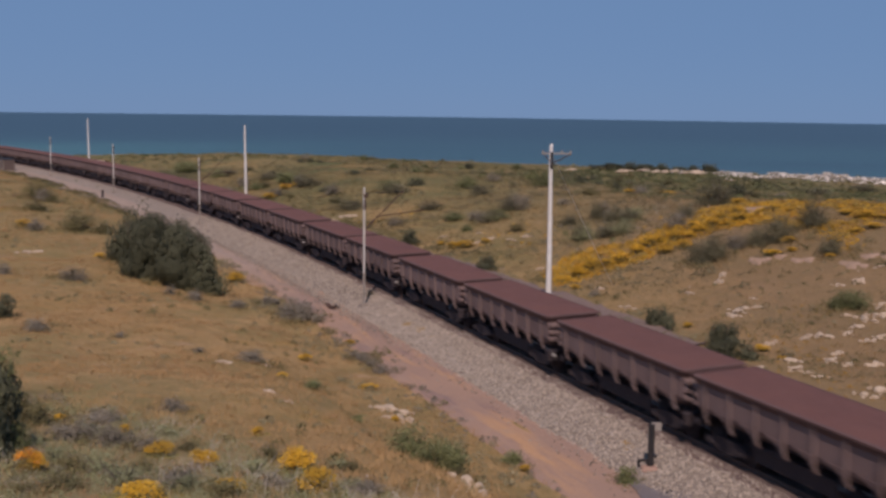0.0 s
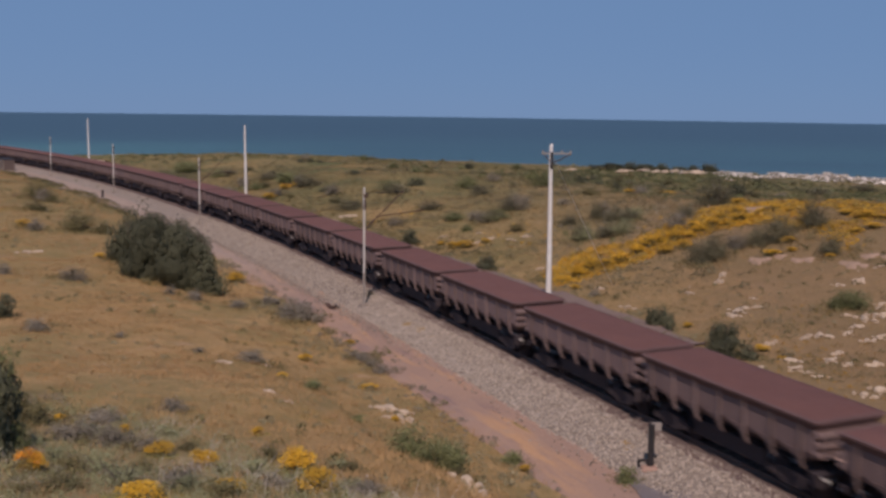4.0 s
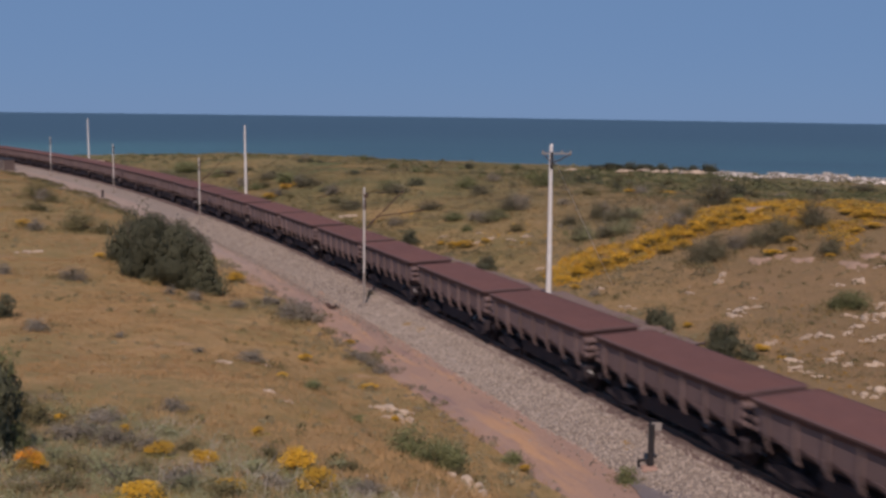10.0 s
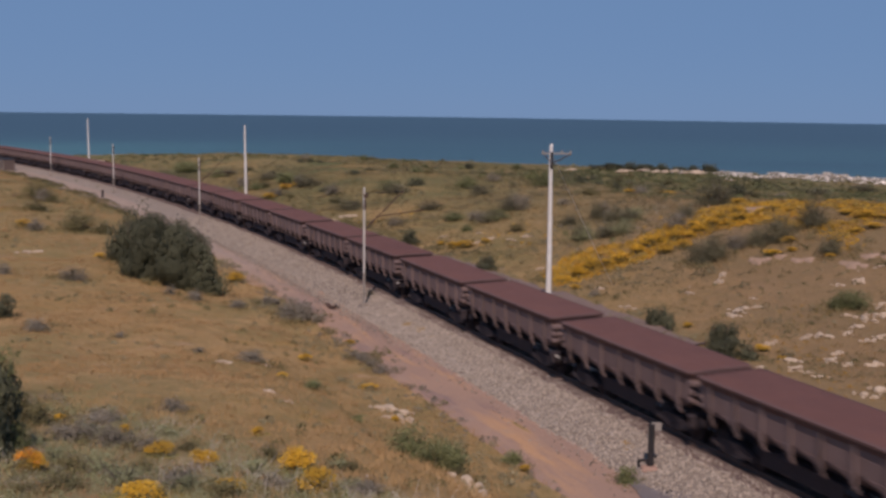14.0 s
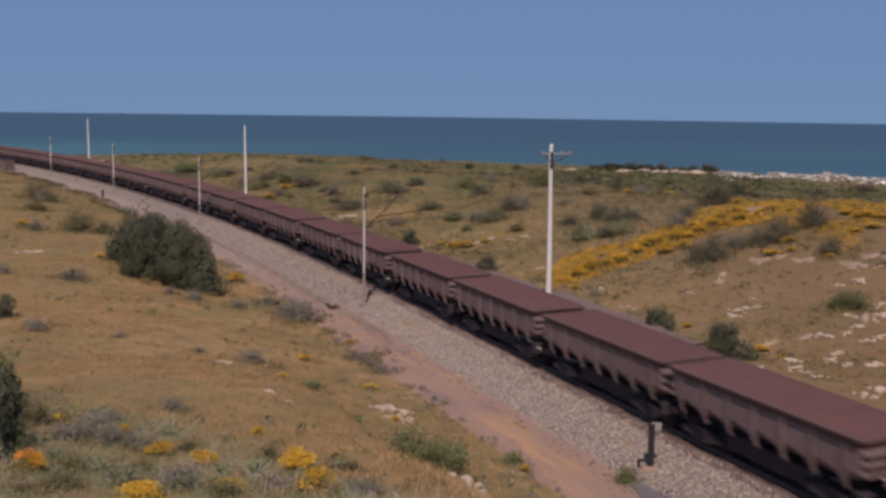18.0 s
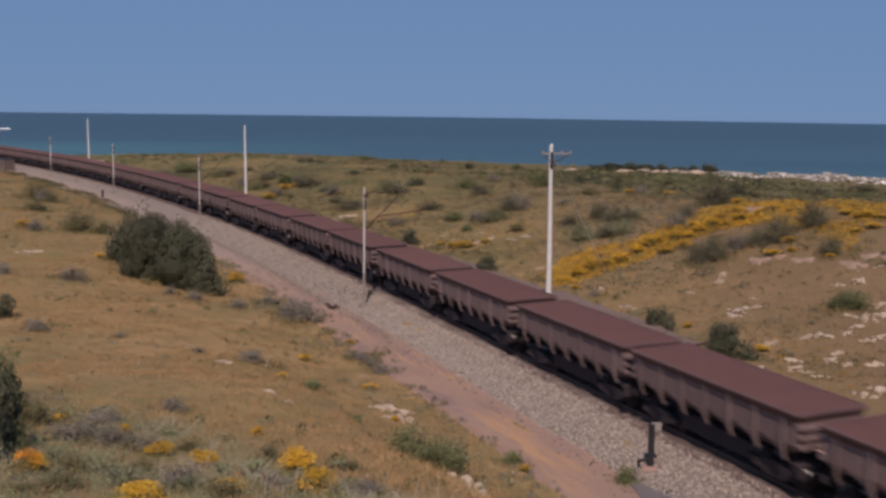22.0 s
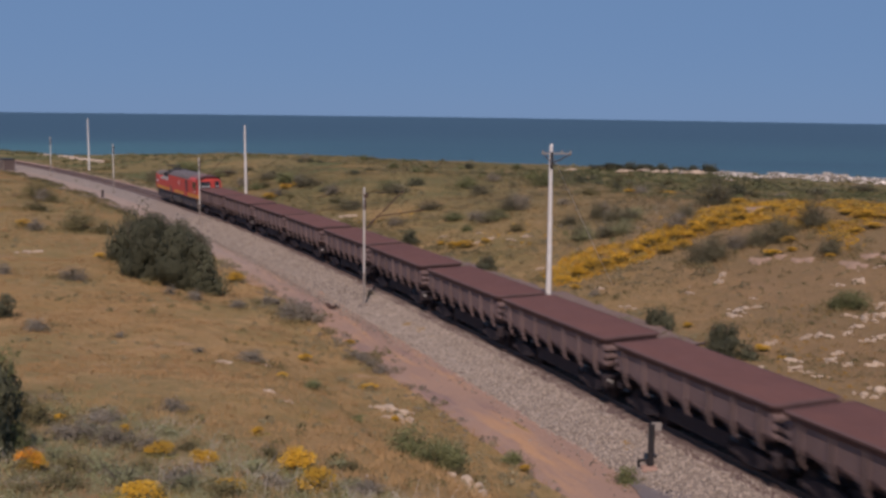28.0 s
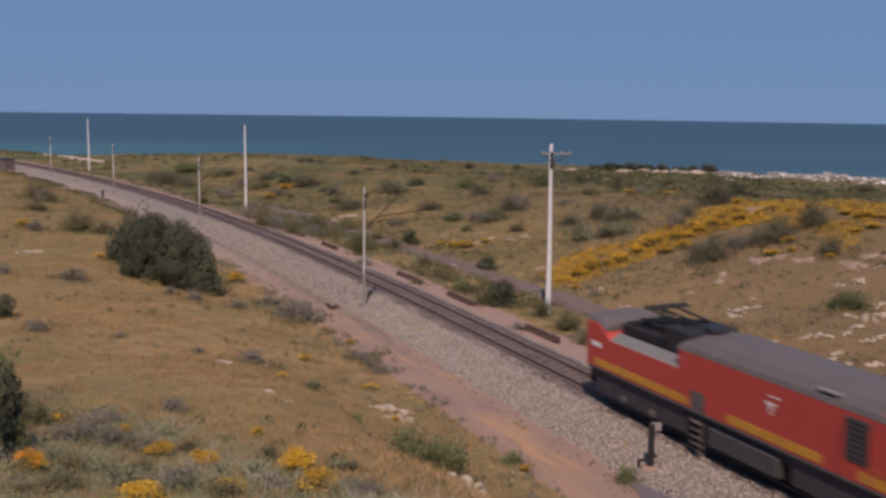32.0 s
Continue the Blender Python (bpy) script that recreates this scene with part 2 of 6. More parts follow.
ROAD = road_material()
DUSTY_TRACK = worn("dusty_mauve_gravel", (0.205, 0.142, 0.120), (0.170, 0.120, 0.102), (0.245, 0.165, 0.125), 0.95, size=1.3, grain=0.08, bump=0.7)
SLEEPER = worn("ore_stained_concrete", (0.20, 0.15, 0.13), (0.155, 0.115, 0.10), (0.13, 0.09, 0.08), 0.9, size=0.9, grain=0.03)
DARK_GRAVEL = worn("dark_gravel", (0.17, 0.145, 0.145), (0.13, 0.115, 0.118), (0.22, 0.18, 0.16), 0.95, size=0.8, grain=0.05, bump=0.6)
ORE_DUST = worn("ore_dusted_ballast", (0.135, 0.092, 0.081), (0.105, 0.073, 0.066), (0.175, 0.125, 0.108), 0.95, size=0.9, grain=0.06, bump=0.8)
VERGE = worn("pink_dirt", (0.35, 0.215, 0.165), (0.30, 0.20, 0.16), (0.40, 0.26, 0.19), 0.95, size=2.0, grain=0.06)
RUST = worn("rusty_steel", (0.10, 0.055, 0.042), (0.065, 0.040, 0.035), (0.14, 0.075, 0.05), 0.7, 0.3, 0.4, 0.02)
SPARE = worn("spare_rail_rust", (0.150, 0.085, 0.066), (0.115, 0.068, 0.056), (0.19, 0.12, 0.09), 0.85, 0.0, 0.4, 0.02)
RAILTOP = worn("rail_steel", (0.170, 0.114, 0.098), (0.140, 0.096, 0.084), (0.20, 0.13, 0.11), 0.65, 0.2, 0.5, 0.02)
CONCRETE = worn("weathered_concrete", (0.30, 0.27, 0.24), (0.24, 0.21, 0.19), (0.18, 0.15, 0.13), 0.9, size=0.9, grain=0.03)
POLE = worn("bleached_pole", (0.72, 0.70, 0.67), (0.62, 0.60, 0.57), (0.48, 0.45, 0.42), 0.7, 0.0, 0.9, 0.04)
PALE_STEEL = worn("galvanised_steel", (0.62, 0.60, 0.56), (0.52, 0.50, 0.47), (0.42, 0.39, 0.35), 0.55, 0.25, 0.7, 0.03)
DARK_STEEL = worn("dark_steel", (0.045, 0.042, 0.045), (0.03, 0.03, 0.033), (0.07, 0.05, 0.045), 0.6, 0.4, 0.5, 0.02)
WAGON = worn("ore_stained_steel", (0.202, 0.138, 0.130), (0.162, 0.112, 0.108), (0.235, 0.170, 0.157), 0.75, 0.1, 0.9, 0.03, True, 0.3, 0.2, (1, 1, 0.35), 0.6, 0.12)
RIM = worn("ore_stained_rim", (0.118, 0.066, 0.060), (0.095, 0.056, 0.052), (0.14, 0.09, 0.08), 0.85, 0.0, 0.8, 0.03, True)
WAGON_RIB = worn("ore_stained_rib", (0.190, 0.138, 0.132), (0.162, 0.118, 0.113), (0.15, 0.10, 0.095), 0.75, 0.1, 0.5, 0.03, True, vary=0.24)
ORE = worn("iron_ore", (0.160, 0.077, 0.066), (0.132, 0.065, 0.058), (0.187, 0.092, 0.078), 0.95, 0.0, 1.2, 0.06, True, 0.15, 0.7, vary=0.07)
WAGON_END = worn("ore_stained_end", (0.22, 0.155, 0.145), (0.17, 0.12, 0.115), (0.15, 0.10, 0.095), 0.75, 0.1, 0.5, 0.03, True)
# Wagon steel darkened: the shade under the body is put into the colour.
SLOPE_SHADE = worn("grimy_slope_steel", (0.155, 0.112, 0.112), (0.125, 0.092, 0.094), (0.19, 0.135, 0.125), 0.85, 0.0, 0.6, 0.03, True)
BOGIE = worn("grimy_running_gear", (0.056, 0.043, 0.047), (0.046, 0.037, 0.042), (0.072, 0.055, 0.056), 0.8, 0.2, 0.4, 0.03, True)

RED = worn("red_loco_paint", (0.51, 0.062, 0.046), (0.45, 0.058, 0.044), (0.36, 0.066, 0.052), 0.5, 0.0, 2.5, 0.05, True, 0.4, 0.05, (0.4, 1, 1), 0.35)
ORANGE = worn("orange_loco_paint", (0.50, 0.085, 0.035), (0.44, 0.08, 0.035), (0.35, 0.08, 0.05), 0.5, 0.0, 1.5, 0.05, True, 0.4, 0.05)
YELLOW = worn("yellow_loco_paint", (0.62, 0.30, 0.035), (0.52, 0.22, 0.03), (0.30, 0.13, 0.05), 0.5, 0.0, 1.5, 0.05, True, 0.4, 0.05)
ROOF_RED = worn("dusty_red_roof", (0.20, 0.095, 0.085), (0.16, 0.085, 0.08), (0.14, 0.12, 0.115), 0.6, 0.0, 1.2, 0.05, True)
LOCO_GEAR = worn("oily_loco_gear", (0.066, 0.057, 0.064), (0.052, 0.046, 0.053), (0.095, 0.076, 0.075), 0.8, 0.1, 0.6, 0.03, True)
ROOF_GREY = worn("grey_loco_roof", (0.150, 0.122, 0.112), (0.125, 0.104, 0.098), (0.175, 0.140, 0.125), 0.6, 0.1, 1.2, 0.05, True)
LOUVRE = worn("grey_louvre", (0.095, 0.085, 0.083), (0.075, 0.068, 0.068), (0.06, 0.05, 0.05), 0.6, 0.2, 0.6, 0.03, True)
PALE_GREY = worn("pale_grey_panel", (0.24, 0.225, 0.205), (0.20, 0.19, 0.175), (0.15, 0.13, 0.12), 0.6, 0.1, 0.8, 0.03, True)
LADDER_GREY = worn("dusty_step_steel", (0.155, 0.125, 0.115), (0.12, 0.10, 0.095), (0.09, 0.075, 0.07), 0.75, 0.1, 0.5, 0.03, True)
WHITE = worn("white_paint", (0.75, 0.73, 0.70), (0.66, 0.63, 0.60), (0.5, 0.45, 0.42), 0.6, 0.0, 0.8, 0.03, True)
GLASS, _t, _b = shade("dark_cab_glass", 0.08, 0.0, 0.5)
_b.inputs["Base Color"].default_value = (0.018, 0.024, 0.026, 1)


# ---- building blocks ----
def mesh_object(name, bm, material, parent=None, label=""):
    me = bpy.data.meshes.new(name)
    bm.to_mesh(me)
    bm.free()
    me.materials.append(material)
    ob = new(name, me)
    if parent:
        ob.parent = parent
    return tagged(ob, label)


def part(name, bm, material, parent, label=""):
    return mesh_object(name, bm, material, parent, label)


def raw(name, verts, faces, material, parent=None, smooth_faces=False):
    me = bpy.data.meshes.new(name)
    me.from_pydata([tuple(v) for v in verts], [], faces)
    me.materials.append(material)
    if smooth_faces:
        me.polygons.foreach_set("use_smooth", [True] * len(me.polygons))
    me.update()
    ob = new(name, me)
    if parent:
        ob.parent = parent
    return ob


def again(ob, name, parent, m):
    """Another part on the same mesh."""
    o = new(name, ob.data)
    o.parent = parent
    o.matrix_local = m
    return o


def box(bm, cx, cy, cz, sx, sy, sz, bevel=0.0, m=None):
    r = bmesh.ops.create_cube(bm, size=1.0)
    vs = r["verts"]
    bmesh.ops.scale(bm, vec=(sx, sy, sz), verts=vs)
    if bevel:
        es = list({e for v in vs for e in v.link_edges})
        g = bmesh.ops.bevel(bm, geom=es, offset=bevel, segments=1, affect="EDGES")
        vs = list({v for f in g["faces"] for v in f.verts} | {v for v in vs if v.is_valid})
    bmesh.ops.translate(bm, vec=(cx, cy, cz), verts=vs)
    if m is not None:
        bmesh.ops.transform(bm, matrix=m, verts=vs)
    return vs


def boxes(*rows, bevel=0.0):
    bm = bmesh.new()
    for r in rows:
        box(bm, *r, bevel=bevel)
    return bm


def rod(bm, a, b, r0, r1=None, n=8):
    a, b = Vector(a), Vector(b)
    r1 = r0 if r1 is None else r1
    r = bmesh.ops.create_cone(bm, cap_ends=True, segments=n, radius1=r0, radius2=r1, depth=(b - a).length)
    m = Matrix.Translation((a + b) / 2) @ (b - a).to_track_quat("Z", "Y").to_matrix().to_4x4()
    bmesh.ops.transform(bm, matrix=m, verts=r["verts"])


def rods(*rows, n=8):
    bm = bmesh.new()
    for r in rows:
        rod(bm, *r, n=n)
    return bm


def lofted(rings, cap=True):
    """A skin over rings of equal length."""
    bm = bmesh.new()
    loops = [[bm.verts.new(p) for p in ring] for ring in rings]
    n = len(rings[0])
    for a, b in zip(loops, loops[1:]):
        for i in range(n):
            bm.faces.new((a[i], a[(i + 1) % n], b[(i + 1) % n], b[i]))
    if cap:
        bm.faces.new(loops[0][::-1])
        bm.faces.new(loops[-1])
    bmesh.ops.recalc_face_normals(bm, faces=bm.faces)
    return bm


def rounded(hx, hy, r, z, n=3):
    pts = []
    for cx, cy, a0 in ((hx - r, hy - r, 0), (-hx + r, hy - r, 90), (-hx + r, -hy + r, 180), (hx - r, -hy + r, 270)):
        for i in range(n + 1):
            a = radians(a0 + 90 * i / n)
            pts.append((cx + r * math.cos(a), cy + r * math.sin(a), z))
    return pts


def strip(name, us, ws, lift, material, wander=None):
    """A sheet along the line between two distances from its middle."""
    us, ws = np.asarray(us, float), np.asarray(ws, float)
    U, W = np.meshgrid(us, ws, indexing="ij")
    if wander is not None:
        W = W + wander(U, W)
    X, Y = on_line(U, W)
    Z = lift(X, Y, U, W)
    n, k = U.shape
    i = np.arange((n - 1) * k).reshape(n - 1, k)[:, :-1].ravel()
    faces = np.stack([i, i + k, i + k + 1, i + 1], 1).tolist()
    ob = raw(name, np.stack([X, Y, Z], -1).reshape(-1, 3).tolist(), faces, material, None, True)
    me = ob.data
    if me.polygons[0].normal.z < 0:
        me.flip_normals()
    return ob


# ---- the land and the sea ----
def stops(*rows):
    """Coordinates between stops, each (from, to, step)."""
    out = []
    for a, b, s in rows:
        out += list(np.arange(a, b - 1e-6, s))
    return out + [rows[-1][1]]


ground_us = stops((-1300, -200, 50), (-200, -60, 10), (-60, 40, 0.7), (40, 120, 1.0), (120, 260, 2.0), (260, 460, 10), (460, 1300, 40))
ground_ws = stops((-620, -120, 50), (-120, -50, 5), (-50, -10, 0.8), (-10, 14, 0.5), (14, 60, 0.8), (60, 120, 1.6), (120, 230, 3), (230, 320, 15))
ground = strip("ground", ground_us, ground_ws, lambda x, y, u, w: height(x, y), LAND)
tagged(ground, "dry ochre coastal dunes with low scrub", "ground", kind="structure")

sea_rings, sea_verts, sea_faces = [120, 250, 400, 700, 1200, 2200, 3600, 4960], [], []
for r in sea_rings:
    for i in range(97):
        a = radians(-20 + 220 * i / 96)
        # Rim raised, and lowered to the right, to fit the horizon in view.
        right_dip = min(1.0, max(0.0, (radians(90) - a) / radians(24)))
        sea_verts.append((r * math.cos(a), r * math.sin(a), -3.4 + 8.0 * (r / 4960) - 9.0 * right_dip * (r / 4960) ** 2))
for j in range(len(sea_rings) - 1):
    for i in range(96):
        k = j * 97 + i
        sea_faces.append((k, k + 97, k + 98, k + 1))
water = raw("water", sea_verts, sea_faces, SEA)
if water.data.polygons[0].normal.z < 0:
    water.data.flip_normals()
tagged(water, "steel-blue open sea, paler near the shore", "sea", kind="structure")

# ---- the bed, the service road and the far verge ----
bed_us = stops((-900, -60, 12), (-60, 60, 0.5), (60, 240, 2.0), (240, 900, 12))


def bed_height(x, y, u, w):
    z = np.interp(w, [-4.4, -3.9, -2.0, -1.6, 1.6, 1.9, 2.3], [-0.66, -0.54, -0.26, -0.19, -0.16, -0.22, -0.40])
    return grade(u) + z + (0.025 * ripple(x, y, 0.9, 5) + 0.03 * ripple(x, y, 3.1, 7)) * smooth(-4.4, -3.6, w)


bed = strip("ballast_bed", bed_us, [-4.4, -4.1, -3.7, -3.2, -2.7, -2.2, -1.9, -1.6, -0.8, 0, 0.8, 1.6, 1.9, 2.3], bed_height, BALLAST,
            lambda u, w: np.where(w < -3.5, 0.22 * ripple(u, w * 0, 6, 3) + 0.5 * smooth(30, 60, u) * (w < -3.5) * -1.0, 0.0))
tagged(bed, "pale grey-brown crushed stone ballast", "ballast", kind="structure")
road = strip("service_road", bed_us, [-7.4, -6.9, -6.4, -5.9, -5.4, -4.9, -4.4, -4.0, -3.7],
             lambda x, y, u, w: grade(u) - 0.575 + 0.02 * ripple(x, y, 2.3, 2) - 0.03 * np.exp(-((w + 5.0) / 0.3) ** 2) - 0.08 * smooth(-6.8, -7.5, w), ROAD,
             lambda u, w: np.where(w < -6.2, 0.35 * ripple(u, w * 0, 7, 6) + 0.15 * ripple(u, w * 0, 2.2, 8), 0.0))
tagged(road, "reddish dirt service road with orange wheel tracks", "dirt road", kind="structure")
verge = strip("verge", bed_us, [2.0, 2.6, 3.2, 3.8, 4.4],
              lambda x, y, u, w: height(x, y) + 0.035 - 0.06 * smooth(3.9, 4.5, w) + 0.015 * ripple(x, y, 1.1, 2), VERGE,
              lambda u, w: np.where(w > 3.5, 0.35 * ripple(u, w * 0, 5, 9), 0.0))
tagged(verge, "pinkish bare dirt beside the track", "verge", kind="structure")

dust = strip("ore_dust", bed_us, [-1.75, -1.45, -0.75, 0, 0.75, 1.45, 1.85], lambda x, y, u, w: bed_height(x, y, u, w) + 0.030 - 0.05 * (np.abs(w) > 1.6), ORE_DUST,
             lambda u, w: np.where(np.abs(w) > 1.6, 0.16 * ripple(u, w * 0, 3, 2), 0.0))
tagged(dust, "ballast darkened by spilt ore between the rails", "ballast", kind="structure")
gravel = strip("gravel_patch", stops((-30, -12.6, 0.6)), [-5.4, -4.8, -4.2, -3.6, -3.1], lambda x, y, u, w: grade(u) - 0.545 + 0.02 * ripple(x, y, 1.2, 3) + 0.10 * smooth(-3.9, -3.1, w) - 0.05 * (w < -5.2), DARK_GRAVEL,
               lambda u, w: 0.25 * ripple(u, w * 0, 4, 3) * (w < -4) + np.where(w < -4, smooth(-16, -12.6, u) * 1.0, 0.0))
tagged(gravel, "dark grey gravel patch on the service road", "gravel", kind="structure")

# ---- rails and sleepers ----
RAIL_PROFILE = [(-0.065, 0.0), (0.065, 0.0), (0.065, 0.015), (0.012, 0.035), (0.012, 0.115), (0.036, 0.13), (0.036, 0.16), (-0.036, 0.16), (-0.036, 0.13), (-0.012, 0.115), (-0.012, 0.035), (-0.065, 0.015)]
CANT = 1.6


def rail(offset, lift):
    us = stops((-900, -60, 8), (-60, 240, 3), (240, 900, 8))
    rings = []
    for u in us:
        ring = []
        for a, b in RAIL_PROFILE:
            x, y = on_line(u, offset + a)
            ring.append((float(x), float(y), lift + b + float(grade(u))))
        rings.append(ring)
    ob = mesh_object("rail", lofted(rings), RAILTOP)
    return tagged(ob, "dark worn steel running rail", "rail", "rails of the line", "structure")


rail(-0.568, -0.16)
rail(0.568, -0.136)


def sleeper_mesh():
    return lofted([[(x * k, -1.1, z) for x, z in ((-0.12, -0.1), (0.12, -0.1), (0.09, 0.08), (-0.09, 0.08))] for k in (1.0,)] +
                  [[(x, 1.1, z) for x, z in ((-0.12, -0.1), (0.12, -0.1), (0.09, 0.08), (-0.09, 0.08))]])


# ---- the ore wagons ----
def bogie(parent, x, mats=None):
    b = part("bogie", boxes((0, 0, 0.52, 0.35, 1.5, 0.28), (0, 0, 0.72, 0.5, 0.5, 0.14), bevel=0.02), BOGIE, parent)
    b.location.x = x
    for side in (-0.86, 0.86):
        bm = lofted([[(px, side + dy, pz) for px, pz in ((-1.15, 0.55), (-1.15, 0.36), (-0.7, 0.36), (-0.35, 0.22), (0.35, 0.22), (0.7, 0.36), (1.15, 0.36), (1.15, 0.55), (0.45, 0.74), (-0.45, 0.74))] for dy in (-0.07, 0.07)])
        part("side_frame", bm, BOGIE, b)
    for ax in (-0.9, 0.9):
        bm = rods(((ax, -1.0, 0.43), (ax, 1.0, 0.43), 0.075), n=8)
        for side in (-0.55, 0.55):
            rod(bm, (ax, side - 0.06, 0.43), (ax, side + 0.06, 0.43), 0.43, n=20)
            rod(bm, (ax, side - 0.10 * np.sign(side), 0.43), (ax, side, 0.43), 0.46, n=20)
        part("wheelset", bm, BOGIE, b)
    return b


def ore_wagon():
    w = new("ore_wagon")
    bm = lofted([rounded(4.53, 1.16, 0.14, 1.46), rounded(4.65, 1.235, 0.14, 1.64), rounded(4.65, 1.235, 0.14, 2.5)])
    part("hopper_body", bm, WAGON, w)
    part("slope_sheet", lofted([rounded(3.4, 0.42, 0.05, 0.98), rounded(3.8, 0.55, 0.08, 1.15), rounded(4.51, 1.14, 0.14, 1.457)]), SLOPE_SHADE, w, "dark sloping underside with shade put into its colour")
    outer, under, inner = rounded(4.80, 1.37, 0.20, 0), rounded(4.65, 1.24, 0.14, 0), rounded(4.67, 1.25, 0.16, 0)
    rings = [[(x, y, 2.38) for x, y, _ in under], [(x, y, 2.60) for x, y, _ in outer], [(x, y, 2.665) for x, y, _ in outer], [(x, y, 2.69) for x, y, _ in inner], [(x, y, 2.40) for x, y, _ in inner]]
    part("top_rim", lofted(rings + [rings[0]], cap=False), RIM, w)
    n, k = 37, 13
    verts, faces = [], []
    for i in range(n):
        for j in range(k):
            x, y = -4.75 + 9.50 * i / (n - 1), -1.33 + 2.66 * j / (k - 1)
            edge = min(1.0, (4.75 - abs(x)) / 0.8) * min(1.0, (1.33 - abs(y)) / 0.6)
            verts.append((x, y, 2.672 + 0.075 * edge + 0.018 * float(ripple(x, y, 0.8, 4)) * min(1, edge * 3)))
    for i in range(n - 1):
        for j in range(k - 1):
            a = i * k + j
            faces.append((a, a + k, a + k + 1, a + 1))
    load = raw("ore_load", verts, faces, ORE, w, True)
    tagged(load, "level heap of dark red iron ore")
    first = None
    for side in (-1, 1):
        for i in range(7):
            x = -4.02 + 1.34 * i
            if first is None:
                first = part("side_rib", lofted([[(dx * s, -d, z) for dx, d in ((-0.075, inner), (-0.075, dep), (0.075, dep), (0.075, inner))] for z, dep, inner, s in ((2.54, 0.10, 0.0, 0.40), (1.62, 0.10, 0.0, 0.40), (1.30, 0.05, -0.04, 0.40), (1.04, -0.08, -0.16, 0.3))]), WAGON_RIB, w)
                first.matrix_local = pose(x, side * 1.232, 0)
                wedge = part("gusset", lofted([[(gx, gy + k, gz) for gx, gy, gz in ((-0.85, 0.0, 1.62), (0.02, 0.0, 1.62), (0.02, 0.05, 1.10), (-0.04, 0.05, 1.10), (-0.30, 0.03, 1.39))] for k in (-0.03, 0.03)]), WAGON, w)
                wedge.matrix_local = first.matrix_local.copy()
            else:
                m = pose(x, side * 1.232, 0, 0, 0, 0 if side < 0 else 180)
                again(first, "side_rib", w, m)
                again(wedge, "gusset", w, m if side < 0 else m @ Matrix.Diagonal((-1, 1, 1, 1)))
    first = None
    for end in (1, -1):
        for z in (2.24, 1.94, 1.64):
            if first is None:
                bm = boxes((0.09, 0, 0, 0.20, 2.46, 0.15), bevel=0.02)
                first = part("end_rib", bm, WAGON_END, w)
                first.matrix_local = pose(4.64, 0, z)
            else:
                again(first, "end_rib", w, pose(4.64 * end, 0, z, 0, 0, 0 if end > 0 else 180))
    part("centre_sill", boxes((0, 0, 0.84, 9.6, 0.42, 0.26), (4.64, 0, 0.98, 0.25, 2.3, 0.22), (-4.64, 0, 0.98, 0.25, 2.3, 0.22), bevel=0.02), BOGIE, w)
    c = part("coupler", boxes((4.86, 0, 0.86, 0.5, 0.22, 0.24), (5.0, 0, 0.86, 0.2, 0.32, 0.3), bevel=0.02), BOGIE, w)
    again(c, "coupler", w, pose(0, 0, 0, 0, 0, 180))
    p = part("end_platform", boxes((4.74, -0.95, 1.12, 0.3, 0.75, 0.05), (4.86, -1.2, 0.92, 0.05, 0.3, 0.42), bevel=0.008), BOGIE, w)
    again(p, "end_platform", w, pose(0, 0, 0, 0, 0, 180))
    part("brake_gear", rods(((-1.2, -0.72, 0.86), (-0.3, -0.72, 0.86), 0.17), ((0.3, 0.65, 0.8), (1.2, 0.65, 0.8), 0.2), ((-0.3, -0.72, 0.86), (2.0, -0.4, 0.7), 0.03)), BOGIE, w)
    # Added dark plates that stand in for the shade between the bogies.
    for side in (-0.82, 0.82):
        part("brake_tray", boxes((0, side, 0.66, 3.9, 0.07, 0.56), (0, side * 0.8, 0.9, 3.6, 0.3, 0.06), bevel=0.02), BOGIE, w)
    b = bogie(w, 3.25)
    b2 = new("bogie", b.data)
    b2.parent, b2.location.x = w, -3.25
    for o in list(b.children):
        again(o, o.name.split(".")[0], b2, o.matrix_local.copy())
    return tagged(w, "red-brown ribbed steel wagon heaped with iron ore", "ore wagon", "wagons of the ore train")


def hand_brake(w):
    """The hand brake on the near end of every second wagon."""
    bm = rods(((5.06, -1.16, 1.0), (5.11, -1.16, 1.0), 0.062), ((4.7, -1.16, 1.0), (5.08, -1.16, 1.0), 0.025), n=12)
    part("brake_wheel", bm, PALE_STEEL, w, "pale worn brake wheel")
    part("brake_box", boxes((4.55, -1.0, 0.86, 0.5, 0.36, 0.42), bevel=0.03), BOGIE, w, "dusty brown brake box")


